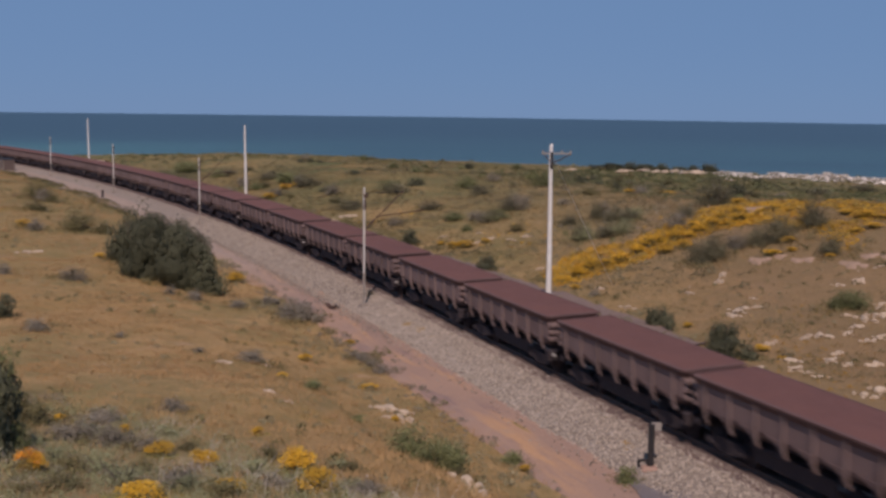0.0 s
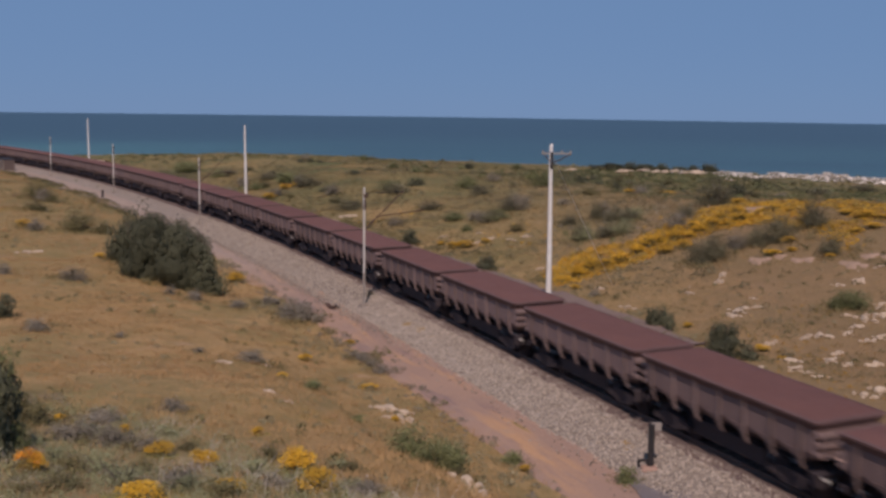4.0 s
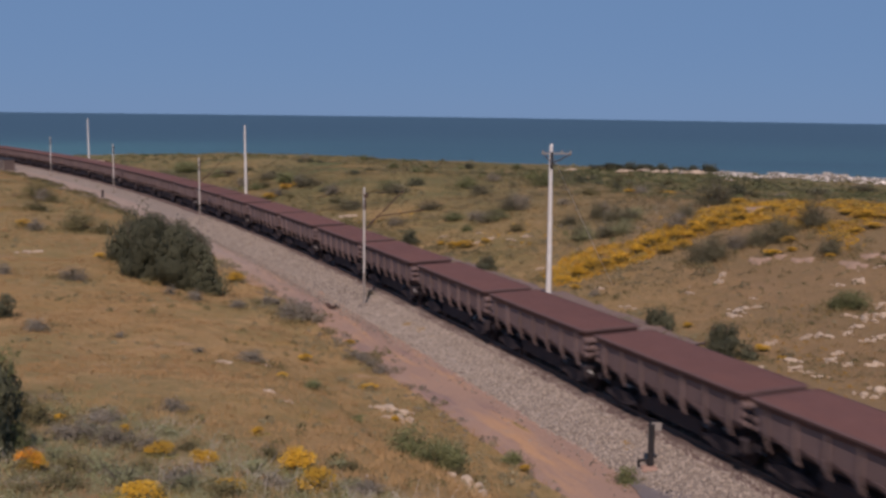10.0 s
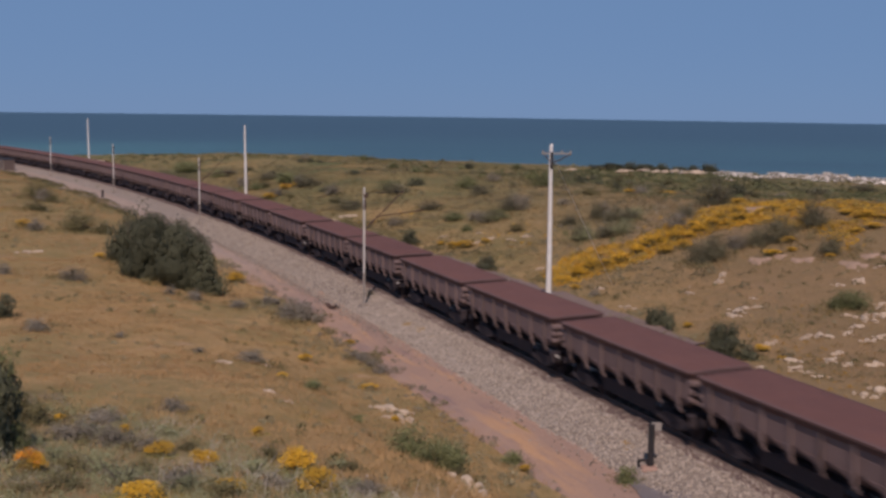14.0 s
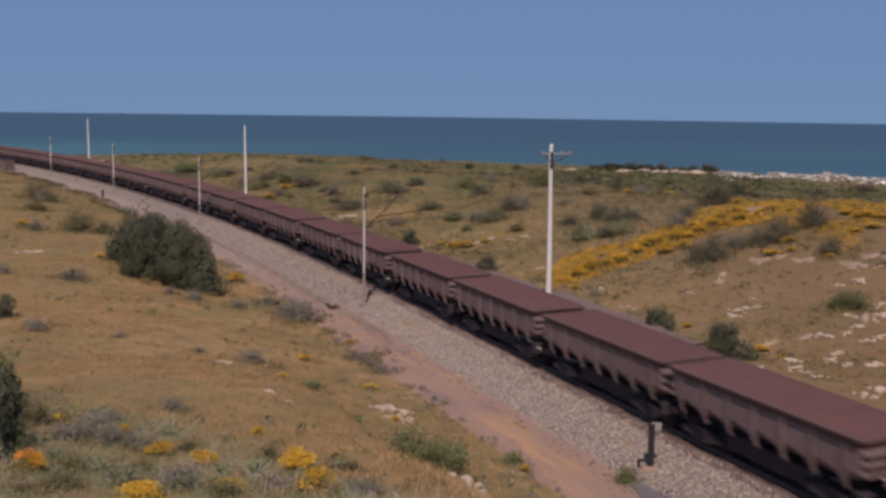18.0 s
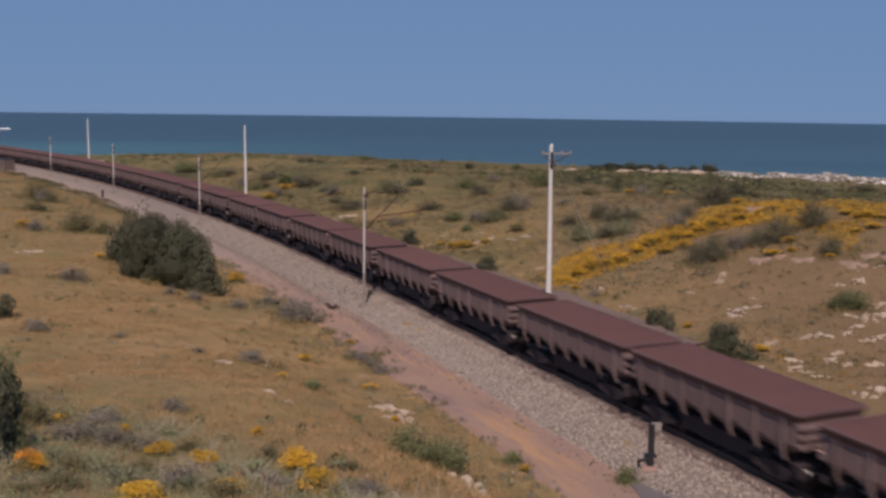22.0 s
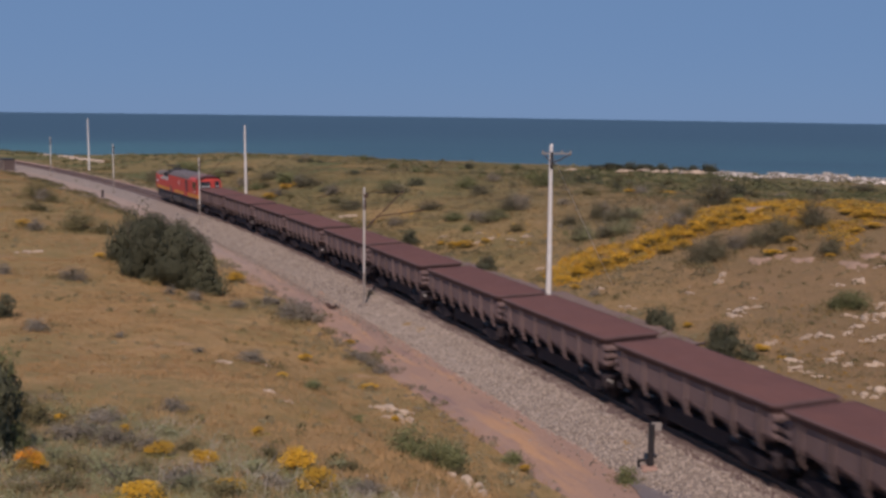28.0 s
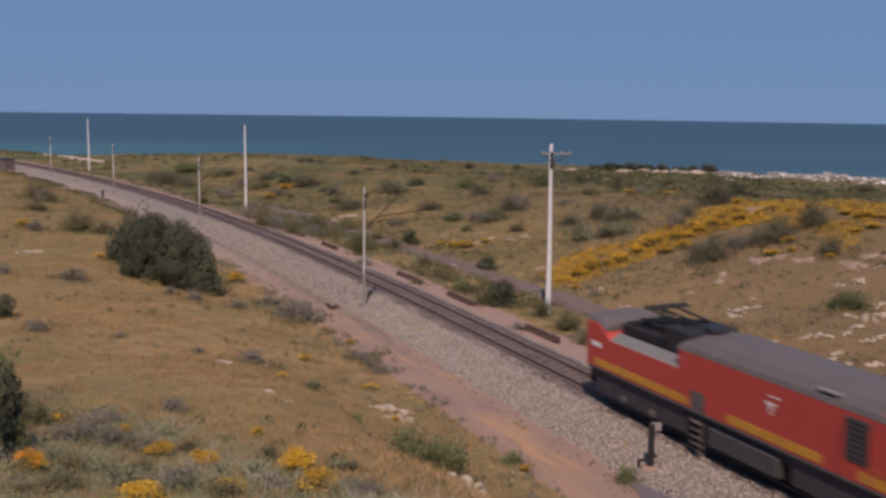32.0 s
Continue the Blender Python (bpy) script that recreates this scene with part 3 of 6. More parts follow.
def locomotive():
    l = new("electric_locomotive")
    back, front_x, step_x = -9.1, 10.3, -2.65
    part("low_body", lofted([[(x, y, z) for y, z in ((-1.42, 1.48), (1.42, 1.48), (1.42, 2.72), (-1.42, 2.72))] for x in (-7.4, step_x)]), RED, l)
    part("rear_end", lofted([[(x, y, z) for y, z in ((-1.42, 1.48), (1.42, 1.48), (1.42, top - 0.1), (1.34, top), (-1.34, top), (-1.42, top - 0.1))] for x, top in ((back, 3.32), (-8.2, 3.3), (-7.75, 3.12), (-7.4, 2.78))]), RED, l)
    part("rear_cap", lofted([[(x, y, z) for y, z in ((-1.4, top), (1.4, top), (1.28, top + 0.14), (0.9, top + 0.26), (-0.9, top + 0.26), (-1.28, top + 0.14))] for x, top in ((back + 0.02, 3.30), (-8.2, 3.28), (-7.6, 3.05))]), ROOF_GREY, l, "dark grey rear roof cap")
    body = [(-1.42, 1.48), (1.42, 1.48), (1.42, 3.42), (-1.42, 3.42)]
    part("main_body", lofted([[(x, y, z) for y, z in body] for x in (step_x, 6.9)]), RED, l)
    roof = [(-1.425, 3.42), (1.425, 3.42), (1.36, 3.58), (1.05, 3.84), (0.5, 3.97), (-0.5, 3.97), (-1.05, 3.84), (-1.36, 3.58)]
    part("main_roof", lofted([[(x, y * k, 3.42 + (z - 3.42) * h) for y, z in roof] for x, k, h in ((step_x - 0.1, 1.0, 0.55), (step_x + 0.35, 1.0, 0.9), (step_x + 0.8, 1.0, 1.0), (7.2, 1.0, 1.0))]), ROOF_GREY, l, "dark grey curved roof")
    cab = [(-1.42, 1.48), (1.42, 1.48), (1.42, 3.42), (1.34, 3.6), (1.03, 3.84), (0.5, 3.95), (-0.5, 3.95), (-1.03, 3.84), (-1.34, 3.6), (-1.42, 3.42)]
    front = [(front_x if z < 2.5 else front_x - (z - 2.5) * 0.20, y * 0.985, z - (0.10 if z > 3.5 else 0.0)) for y, z in cab]
    part("cab", lofted([[(6.9, y, z) for y, z in cab], [(9.4, y, z - (0.03 if z > 3.5 else 0.0)) for y, z in cab], front]), RED, l)
    part("cab_roof", lofted([[(x, y, z + dz) for y, z in ((-1.2, 3.70), (1.2, 3.70), (1.03, 3.84), (0.5, 3.95), (-0.5, 3.95), (-1.03, 3.84))] for x, dz in ((7.2, 0.012), (9.4, -0.016), (10.0, -0.08))]), ROOF_RED, l, "dusty grey-red cab roof")
    # a thin dark visor that follows the arch of the roof over the windscreens
    arch = [(-1.42, 3.36), (-1.34, 3.52), (-1.03, 3.76), (-0.5, 3.87), (0.5, 3.87), (1.03, 3.76), (1.34, 3.52), (1.42, 3.36)]
    ring = [(y * 1.01, z + 0.035) for y, z in arch] + [(y * 0.97, z - 0.035) for y, z in arch[::-1]]
    part("cab_visor", lofted([[(x, y, z) for y, z in ring] for x in (9.98, 10.2)]), DARK_STEEL, l, "thin dark arched visor")
    part("front_apron", boxes((10.31, 0, 2.10, 0.05, 2.7, 0.44), bevel=0.02), ORANGE, l, "orange-red lower front")
    part("front_stripe", boxes((10.312, 0, 1.69, 0.055, 2.76, 0.38), bevel=0.02), YELLOW, l, "yellow band across the front")
    for y, wy in ((-0.55, 1.40), (0.90, 0.50)):
        m = Matrix.Translation((10.22, y, 2.92)) @ Euler((0, radians(-11), 0)).to_matrix().to_4x4()
        rim = bmesh.new()
        for dy, dz, sy, sz in ((0, 0.44, wy + 0.24, 0.09), (0, -0.44, wy + 0.24, 0.09), (-wy / 2 - 0.07, 0, 0.10, 0.80), (wy / 2 + 0.07, 0, 0.10, 0.80)):
            box(rim, 0.02, dy, dz, 0.10, sy, sz, 0.015, m)
        part("windscreen_frame", rim, RED, l)
        bm = bmesh.new()
        box(bm, 0.0, 0, 0, 0.06, wy, 0.78, 0.01, m)
        pane = part("windscreen", bm, GLASS, l, "dark glass")
        # Thin bars added in place of the bands of light on the glass.
        for k, dz in enumerate((-0.13, 0.02)):
            bm = bmesh.new()
            box(bm, 0.035, 0, dz, 0.012, wy - 0.12, 0.09, 0.0, m)
            part("sun_blind", bm, LOUVRE if k else PALE_STEEL, pane)
        wiper = rods(((10.36, y - wy * 0.3, 2.50), (10.30, y + wy * 0.1, 3.0), 0.018), n=5)
        part("wiper", wiper, DARK_STEEL, pane)
    for s in (-1, 1):
        win = lofted([[(x, s * (1.405 + k), z) for x, z in ((8.55, 3.30), (8.62, 2.52), (9.98, 2.42), (9.92, 3.24))] for k in (0.0, 0.03)])
        part("cab_side_window", win, GLASS, l, "dark glass")
        frame_rows = ((9.25, 3.32, 1.52, 0.06), (9.3, 2.42, 1.52, 0.06), (8.53, 2.87, 0.07, 0.92))
        part("side_window_frame", boxes(*[(x, s * 1.43, z, sx, 0.05, sz) for x, z, sx, sz in frame_rows], bevel=0.012), RED, l)
        door = part("side_door", boxes((6.0, s * 1.432, 2.66, 0.95, 0.035, 1.24), bevel=0.012), LOUVRE, l, "dark grey side door")
        for i in range(7):
            part("slat", boxes((6.0, s * 1.452, 2.16 + 0.165 * i, 0.82, 0.012, 0.05)), DARK_STEEL, door)
        for x0, x1 in ((back + 0.6, -2.0), (0.15, 4.6), (6.1, 10.2)):
            part("side_stripe", boxes(((x0 + x1) / 2, s * 1.424, 1.70, x1 - x0, 0.012, 0.30)), YELLOW, l, "yellow band")
        part("side_band", boxes((8.3, s * 1.4235, 1.96, 4.0, 0.012, 0.20)), ORANGE, l, "orange band above the yellow")
        part("sole_bar", boxes((0.6, s * 1.40, 1.42, 19.3, 0.10, 0.10), bevel=0.02), LOUVRE, l)
        for bx in (-5.4, 6.4):
            part("side_skirt", boxes((bx, s * 1.30, 0.90, 6.3, 0.06, 0.9), bevel=0.02), LOCO_GEAR, l)
        part("emblem", lofted([[(x, s * (1.424 + k), z) for x, z in ((2.10, 2.80), (2.62, 2.80), (2.53, 2.71), (2.43, 2.71), (2.36, 2.42), (2.29, 2.42), (2.30, 2.68), (2.14, 2.65))] for k in (0.0, 0.014)]), WHITE, l, "plain white emblem")
        part("emblem_bar", boxes((2.5, s * 1.426, 2.99, 0.6, 0.012, 0.04)), WHITE, l, "plain thin white bar")
        part("number_bar", boxes((back + 0.75, s * 1.426, 2.40, 0.75, 0.012, 0.2)), WHITE, l, "plain white bar")
        part("name_bar", boxes((9.35, s * 1.426, 2.22, 0.5, 0.012, 0.12)), WHITE, l, "plain white bar")
        part("roof_louvre", lofted([[(x, s * y, z) for y, z in ((1.42, 2.70), (1.0, 3.02), (0.94, 2.97), (1.38, 2.66))] for x in (-7.35, step_x - 0.1)]), PALE_GREY, l, "pale grey sloping walkway panel")
        ladder = part("access_ladder", boxes((-1.75, s * 1.45, 0.7, 0.05, 0.06, 1.0)), LADDER_GREY, l)
        part("stile", boxes((-1.15, s * 1.45, 0.7, 0.05, 0.06, 1.0)), LADDER_GREY, ladder)
        for i in range(4):
            part("rung", boxes((-1.45, s * 1.46, 0.35 + 0.25 * i, 0.6, 0.16, 0.04)), LADDER_GREY, ladder)
        part("door_recess", boxes((-1.45, s * 1.426, 1.80, 0.9, 0.016, 0.72)), LADDER_GREY, l, "grey step recess")
        for hx in (5.42, 6.58, -1.98, -0.92):
            part("handrail", rods(((hx, s * 1.49, 1.6), (hx, s * 1.49, 3.1 if hx > 0 else 2.4), 0.018), n=6), RED, l)
        part("battery_box", boxes((0.9, s * 1.12, 0.78, 3.6, 0.6, 0.66), bevel=0.04), LOUVRE, l, "dusty grey battery box")
        part("air_reservoir", rods(((-1.0, s * 0.9, 0.66), (0.0, s * 0.9, 0.66), 0.24), n=12), LOCO_GEAR, l)
        for bx in (-6.4, -4.4, 5.4, 7.4):
            part("axle_box", rods(((bx, s * 1.28, 0.6), (bx, s * 1.40, 0.6), 0.17, 0.13), n=12), LADDER_GREY, l)
    part("low_deck", boxes((-5.05, 0, 2.78, 4.7, 2.3, 0.10), bevel=0.02), ROOF_GREY, l)
    part("roof_hatch", boxes((-0.4, 0, 3.93, 2.6, 0.98, 0.10), (3.2, 0, 3.93, 2.8, 0.98, 0.10), bevel=0.008), ROOF_GREY, l)
    # A spot of reflected light on the roof edge, put in as a pale plate.
    part("roof_window", boxes((4.7, -1.22, 3.72, 0.9, 0.30, 0.06), bevel=0.01), PALE_GREY, l, "pale plate for the light reflected on the roof")
    part("equipment_case", boxes((-3.55, 0.05, 3.36, 1.5, 2.0, 1.1), bevel=0.08), DARK_STEEL, l)
    part("transformer_cooler", boxes((-6.0, 0.1, 3.08, 2.9, 1.8, 0.56), bevel=0.05), DARK_STEEL, l)
    for i in range(6):
        part("cooler_fin", boxes((-7.2 + 0.46 * i, 0.1, 3.40, 0.06, 1.7, 0.12)), DARK_STEEL, l)
    part("pantograph_base", boxes((-5.2, 0.45, 3.66, 2.8, 0.08, 0.08), (-5.2, -0.45, 3.66, 2.8, 0.08, 0.08), (-6.5, 0, 3.64, 0.1, 1.1, 0.1), (-3.9, 0, 3.64, 0.1, 1.1, 0.1)), DARK_STEEL, l)
    for y in (-0.4, 0.4):
        part("lower_arm", rods(((-6.2, y, 3.68), (-3.2, y * 0.7, 4.12), 0.06)), DARK_STEEL, l)
        part("upper_arm", rods(((-3.2, y * 0.7, 4.12), (-5.6, y * 0.9, 4.26), 0.05)), DARK_STEEL, l)
    part("collector_head", rods(((-5.7, -0.85, 4.30), (-5.7, 0.85, 4.30), 0.06), ((-5.4, -0.85, 4.30), (-5.4, 0.85, 4.30), 0.06)), DARK_STEEL, l, "dark folded collector head")
    part("circuit_breaker", boxes((-2.2, -0.2, 3.98, 0.7, 0.6, 0.36), bevel=0.06), DARK_STEEL, l)
    for x, y in ((-6.9, 0.75), (-4.4, 0.75), (-3.0, -0.7), (-2.7, 0.5)):
        bm = bmesh.new()
        for i in range(5):
            rod(bm, (x, y, 3.3 + 0.09 * i), (x, y, 3.36 + 0.09 * i), 0.11, 0.08)
        part("insulator", bm, RUST, l)
    part("underframe", boxes((0.6, 0, 1.2, 19.3, 2.5, 0.4), bevel=0.02), LOCO_GEAR, l)
    for x in (-5.4, 6.4):
        b = part("bogie", boxes((0, 0, 0.75, 4.4, 1.5, 0.35), bevel=0.03), LOCO_GEAR, l)
        b.location.x = x
        for s in (-1.12, 1.12):
            part("side_frame", lofted([[(px, s + dy, pz) for px, pz in ((-2.9, 1.0), (-2.9, 0.42), (-1.2, 0.28), (1.2, 0.28), (2.9, 0.42), (2.9, 1.0), (1.6, 1.16), (-1.6, 1.16))] for dy in (-0.09, 0.09)]), LOCO_GEAR, b)
        for ax in (-1.9, 0, 1.9):
            bm = rods(((ax, -1.05, 0.6), (ax, 1.05, 0.6), 0.10), n=8)
            for s in (-0.55, 0.55):
                rod(bm, (ax, s - 0.07, 0.6), (ax, s + 0.07, 0.6), 0.6, n=24)
            part("wheelset", bm, LOCO_GEAR, b)
    for ex in (back - 0.25, front_x + 0.25):
        part("coupler", boxes((ex, 0, 0.9, 0.55, 0.24, 0.28), bevel=0.02), BOGIE, l)
    for ex in (back, front_x):
        part("buffer_beam", boxes((ex, 0, 0.95, 0.12, 2.5, 0.55), bevel=0.03), LOCO_GEAR, l)
    part("front_steps", boxes((10.1, -1.33, 0.78, 0.34, 0.1, 0.05), (10.1, -1.33, 0.48, 0.34, 0.1, 0.05), (9.92, -1.33, 0.8, 0.05, 0.08, 0.9), (10.28, -1.33, 0.8, 0.05, 0.08, 0.9)), LADDER_GREY, l, "grey cab steps")
    for y in (-0.5, 0.5):
        part("headlight", rods(((10.3, y, 2.38), (10.37, y, 2.38), 0.11), n=14), WHITE, l)
    return tagged(l, "red electric locomotive with yellow band and grey roof", "locomotive")


FIRST_WAGON, LAST_WAGON = -72, 8
wagon = ore_wagon()
# The wagons run in pairs, drawn close by a bar; every second joint is wider and has the hand brake.
DRAWN = 0.10
braked = copy_thing(wagon, Matrix())
hand_brake(braked)
TRAIN = [(wagon, -4.50 + PITCH * LAST_WAGON - DRAWN), (braked, -4.50 + PITCH * (LAST_WAGON - 1) + DRAWN)]
for k in range(FIRST_WAGON, LAST_WAGON - 1):
    TRAIN.append((copy_thing(braked if k % 2 else wagon, Matrix()), -4.50 + PITCH * k + (DRAWN if k % 2 else -DRAWN)))
TRAIN.append((locomotive(), PITCH * LAST_WAGON + 0.38 + 10.4))


def ride(t, offset):
    u = joint(t) + offset
    u += 0.035 * min(max(u - 5.0, 0.0), 85.0) - 0.055 * max(u - 90.0, 0.0)  # spacing warped along the line to fit the camera's view
    x, y = on_line(u, 0.0)
    return pose(float(x), float(y), 0.012 + float(grade(u)), CANT, 0.315, heading(u))


def motions():
    for thing, offset in TRAIN:
        walk(thing, [(float(t), ride(float(t), offset)) for t in range(33)])
    for crest, (ax, ay), (bx, by), rise, sink in CRESTS:
        rows = []
        for t, k, up in ((0.0, 0.0, 0.0), (rise, 0.0, 0.0), (rise + 1.0, 0.25, 1.0), (sink - 0.8, 0.85, 1.0), (sink, 1.0, 0.0), (32.0, 1.0, 0.0)):
            rows.append((t, pose(ax + (bx - ax) * k, ay + (by - ay) * k, -4.6 + 2.75 * up, 0, 0, 21)))
        walk(crest, rows)

# ---- masts, poles and lineside things ----
def stand_at(u, w, sink=0.0):
    x, y = (float(v) for v in on_line(u, w))
    return x, y, float(height(x, y)) - sink


def catenary_mast(u, top, arm=True):
    x, y, z = stand_at(u, -3.2, 0.05)
    m = new("catenary_mast")
    m.matrix_world = pose(x, y, z, 0, 0, heading(u))
    h = top - z
    # an H-section post: local +y points across the track
    part("post", boxes((0, -0.05, h / 2, 0.10, 0.018, h), (0, 0.05, h / 2, 0.10, 0.018, h), (0, 0, h / 2, 0.014, 0.09, h)), PALE_STEEL if arm else POLE, m, "pale galvanised steel post")
    part("footing", boxes((0, 0, 0.08, 0.45, 0.45, 0.36), bevel=0.04), BALLAST, m)
    part("base_sleeve", boxes((0, 0, 1.15, 0.115, 0.13, 2.0), bevel=0.01), CONCRETE, m, "brown-grey lower sleeve")
    part("top_bracket", boxes((0, 0.1, h - 0.35, 0.18, 0.26, 0.22), (0, 0.05, h - 0.9, 0.10, 0.16, 0.6), bevel=0.02), RUST, m)
    part("top_insulator", rods(((0, 0, h), (0, 0, h + 0.16), 0.07, 0.04)), PALE_STEEL, m)
    if not arm:
        return tagged(m, "slim pale steel catenary mast beside the line", "catenary mast", "masts beside the line")
    part("cantilever_strut", rods(((0, 0.1, h - 2.35), (0, 2.55, h - 0.05), 0.036), n=8), RUST, m)
    part("registration_arm", rods(((0, 0.75, h - 1.62), (0, 3.75, h - 1.32), 0.035), ((0, 3.75, h - 1.32), (0, 3.75, h - 1.15), 0.03), n=6), RUST, m)
    part("stay_tube", rods(((0, 0.1, h - 0.2), (0, 2.5, h - 0.12), 0.02), n=6), DARK_STEEL, m)
    bm = bmesh.new()
    for i in range(5):
        rod(bm, (0, 0.18 + 0.1 * i, h - 2.27 + 0.094 * i), (0, 0.23 + 0.1 * i, h - 2.22 + 0.094 * i), 0.10, 0.07)
    part("strut_insulator", bm, RUST, m)
    return tagged(m, "pale steel catenary mast with rusty cantilever arm", "catenary mast", "masts beside the line")


for u, top in ((19.9, 6.78), (69.3, 6.64), (113.7, 6.78), (155.0, 6.84)):
    catenary_mast(u, top, u < 100)


def power_pole(u, top, arms):
    x, y, z = stand_at(u, 6.4, 0.3)
    p = new("power_pole")
    p.matrix_world = pose(x, y, z, 0, 0.0, heading(u) + 62)
    h = top - z
    bm = bmesh.new()
    k = 9
    for i in range(k):
        a, b = i / k, (i + 1) / k
        rod(bm, (0.02 * math.sin(5 * a), 0, h * a), (0.02 * math.sin(5 * b), 0, h * b + 0.002), 0.175 - 0.075 * a, 0.175 - 0.075 * b, 12)
    part("pole", bm, POLE, p, "pale weathered pole")
    if arms:
        part("head_band", rods(((0, 0, h - 1.35), (0, 0, h - 0.35), 0.118, 0.108), n=12), DARK_STEEL, p)
    part("pole_cap", rods(((0, 0, h), (0, 0, h + 0.1), 0.12, 0.06), n=12), WHITE, p)
    if arms:
        part("cross_arm", boxes((0.3, 0, h - 0.45, 1.75, 0.08, 0.09), bevel=0.01), CONCRETE, p)
        part("arm_brace", rods(((0.08, 0, h - 1.0), (1.1, 0, h - 0.5), 0.03), ((-0.05, 0, h - 0.95), (-0.45, 0, h - 0.5), 0.03), n=6), RUST, p)
        for ax in (-0.5, 0.62, 1.12):
            part("insulator", rods(((ax, 0, h - 0.40), (ax, 0, h - 0.24), 0.05, 0.035), n=8), CONCRETE, p)
        part("stay_wire", rods(((0.12, 0, h - 0.7), (4.25, 8.9, 0.65), 0.02), n=5), PALE_STEEL, p)
    return tagged(p, "tall pale tapered power pole by the line", "power pole", "power poles by the line")


power_pole(14.1, 9.62, True)
power_pole(85.4, 9.80, False)
power_pole(166.6, 9.92, False)


def marker_post():
    x, y, z = stand_at(-12.0, -3.1, 0.12)
    m = new("marker_post")
    m.matrix_world = pose(x, y, z, 0, 0, heading(-12.0) + 68)
    part("post", boxes((0, 0, 0.85, 0.2, 0.16, 1.7), bevel=0.02), DARK_STEEL, m, "dark weathered timber post")
    part("plate", boxes((0.16, -0.02, 1.60, 0.34, 0.05, 0.28), bevel=0.01), CONCRETE, m, "pale grey plate")
    part("cable_bracket", boxes((-0.22, 0, 0.42, 0.42, 0.07, 0.09), (-0.4, 0, 0.33, 0.08, 0.07, 0.26), (0.14, 0, 0.55, 0.12, 0.1, 0.1), bevel=0.01), DARK_STEEL, m)
    part("footing", boxes((-0.05, -0.1, 0.08, 0.55, 0.45, 0.3), bevel=0.05), VERGE, m)
    return tagged(m, "dark lineside post with a pale plate", "marker post")


marker_post()


def rail_stack(u, length, seed):
    """Spare rails left beside the track."""
    rnd = random.Random(seed)
    x, y, z = stand_at(u, 3.05)
    s = new("rail_stack")
    s.matrix_world = pose(x, y, z + 0.02, 0, 0, heading(u) + rnd.uniform(-2, 2))
    for i in range(5):
        row, k = (0, i) if i < 3 else (1, i - 3)
        rings = [[(ex, (k - (1 if row == 0 else 0.5)) * 0.17 + a * 1.15, row * 0.165 + b) for a, b in RAIL_PROFILE] for ex in (-length / 2 + rnd.uniform(0, 0.25), length / 2 - rnd.uniform(0, 0.25))]
        part("spare_rail", lofted(rings), SPARE, s)
    for ex in (-length * 0.3, length * 0.3):
        part("bearer", boxes((ex, 0, -0.02, 0.14, 0.75, 0.08)), RUST, s)
    return tagged(s, "rusty stack of short spare rails on dirt", "rail stack", "spare rails beside the line")


for i, (u, n) in enumerate(((57.3, 5.0), (47.1, 4.2), (29.0, 3.6), (19.6, 4.2), (8.3, 4.2))):
    rail_stack(u, n, i)


CABINET_BROWN = worn("dusty_brown_cabinet", (0.135, 0.100, 0.088), (0.105, 0.080, 0.074), (0.17, 0.125, 0.105), 0.8, 0.1, 0.7, 0.03)


def small_box_hut():
    x, y, z = stand_at(175.2, -6.2, 0.1)
    h = new("relay_box")
    h.matrix_world = pose(x, y, z, 0, 0, heading(175))
    part("cabinet", boxes((0, 0, 1.15, 4.6, 1.9, 2.1), bevel=0.05), CABINET_BROWN, h, "dusty brown steel cabinet")
    part("lid", boxes((0, 0, 2.24, 4.8, 2.1, 0.08), bevel=0.02), DARK_STEEL, h)
    part("plinth", boxes((0, 0, 0.05, 4.9, 2.2, 0.3), bevel=0.03), CONCRETE, h)
    for i in range(5):
        part("stiffener", boxes((-2.1 + 1.05 * i, -0.97, 1.15, 0.12, 0.06, 2.0)), CONCRETE, h)
    return tagged(h, "dusty brown lineside relay cabinet on concrete plinth", "relay cabinet")


small_box_hut()


def gravel_track():
    us = stops((4, 92, 1.0))
    ob = strip("gravel_track", us, [8.1, 8.4, 8.9, 9.4, 9.9, 10.4, 10.8], lambda x, y, u, w: height(x, y) + 0.10 - 0.16 * (np.abs(w - 9.45) > 1.2) + 0.03 * ripple(x, y, 1.4, 3), DUSTY_TRACK,
               lambda u, w: 0.5 * ripple(u, w * 0, 9, 4) + 0.012 * (u - 30) + 0.45 * ripple(u, w, 3.1, 6) * (np.abs(w - 9.45) > 0.9))
    return tagged(ob, "dusty mauve gravel track below the dunes", "gravel track", kind="structure")


gravel_track()

# ---- plants and stones ----
rng = np.random.default_rng(7)
LEAF_DARK = leafy("dark_bush_leaf", (0.056, 0.060, 0.035), (0.100, 0.102, 0.060))
LEAF_DUNE = leafy("dune_scrub_leaf", (0.086, 0.081, 0.049), (0.168, 0.150, 0.087))
LEAF_GREEN = leafy("green_bush_leaf", (0.100, 0.114, 0.045), (0.200, 0.204, 0.090))
LEAF_GREY = leafy("grey_scrub_leaf", (0.130, 0.114, 0.088), (0.270, 0.236, 0.182))
LEAF_OLIVE = leafy("olive_scrub_leaf", (0.085, 0.076, 0.034), (0.170, 0.145, 0.064))
PETAL_YELLOW = leafy("yellow_petals", (0.40, 0.21, 0.014), (0.66, 0.38, 0.03))
PETAL_AMBER = leafy("amber_petals", (0.30, 0.155, 0.022), (0.52, 0.28, 0.03))
LEAF_GOLD = leafy("sunlit_flower_leaf", (0.170, 0.122, 0.036), (0.33, 0.22, 0.055))
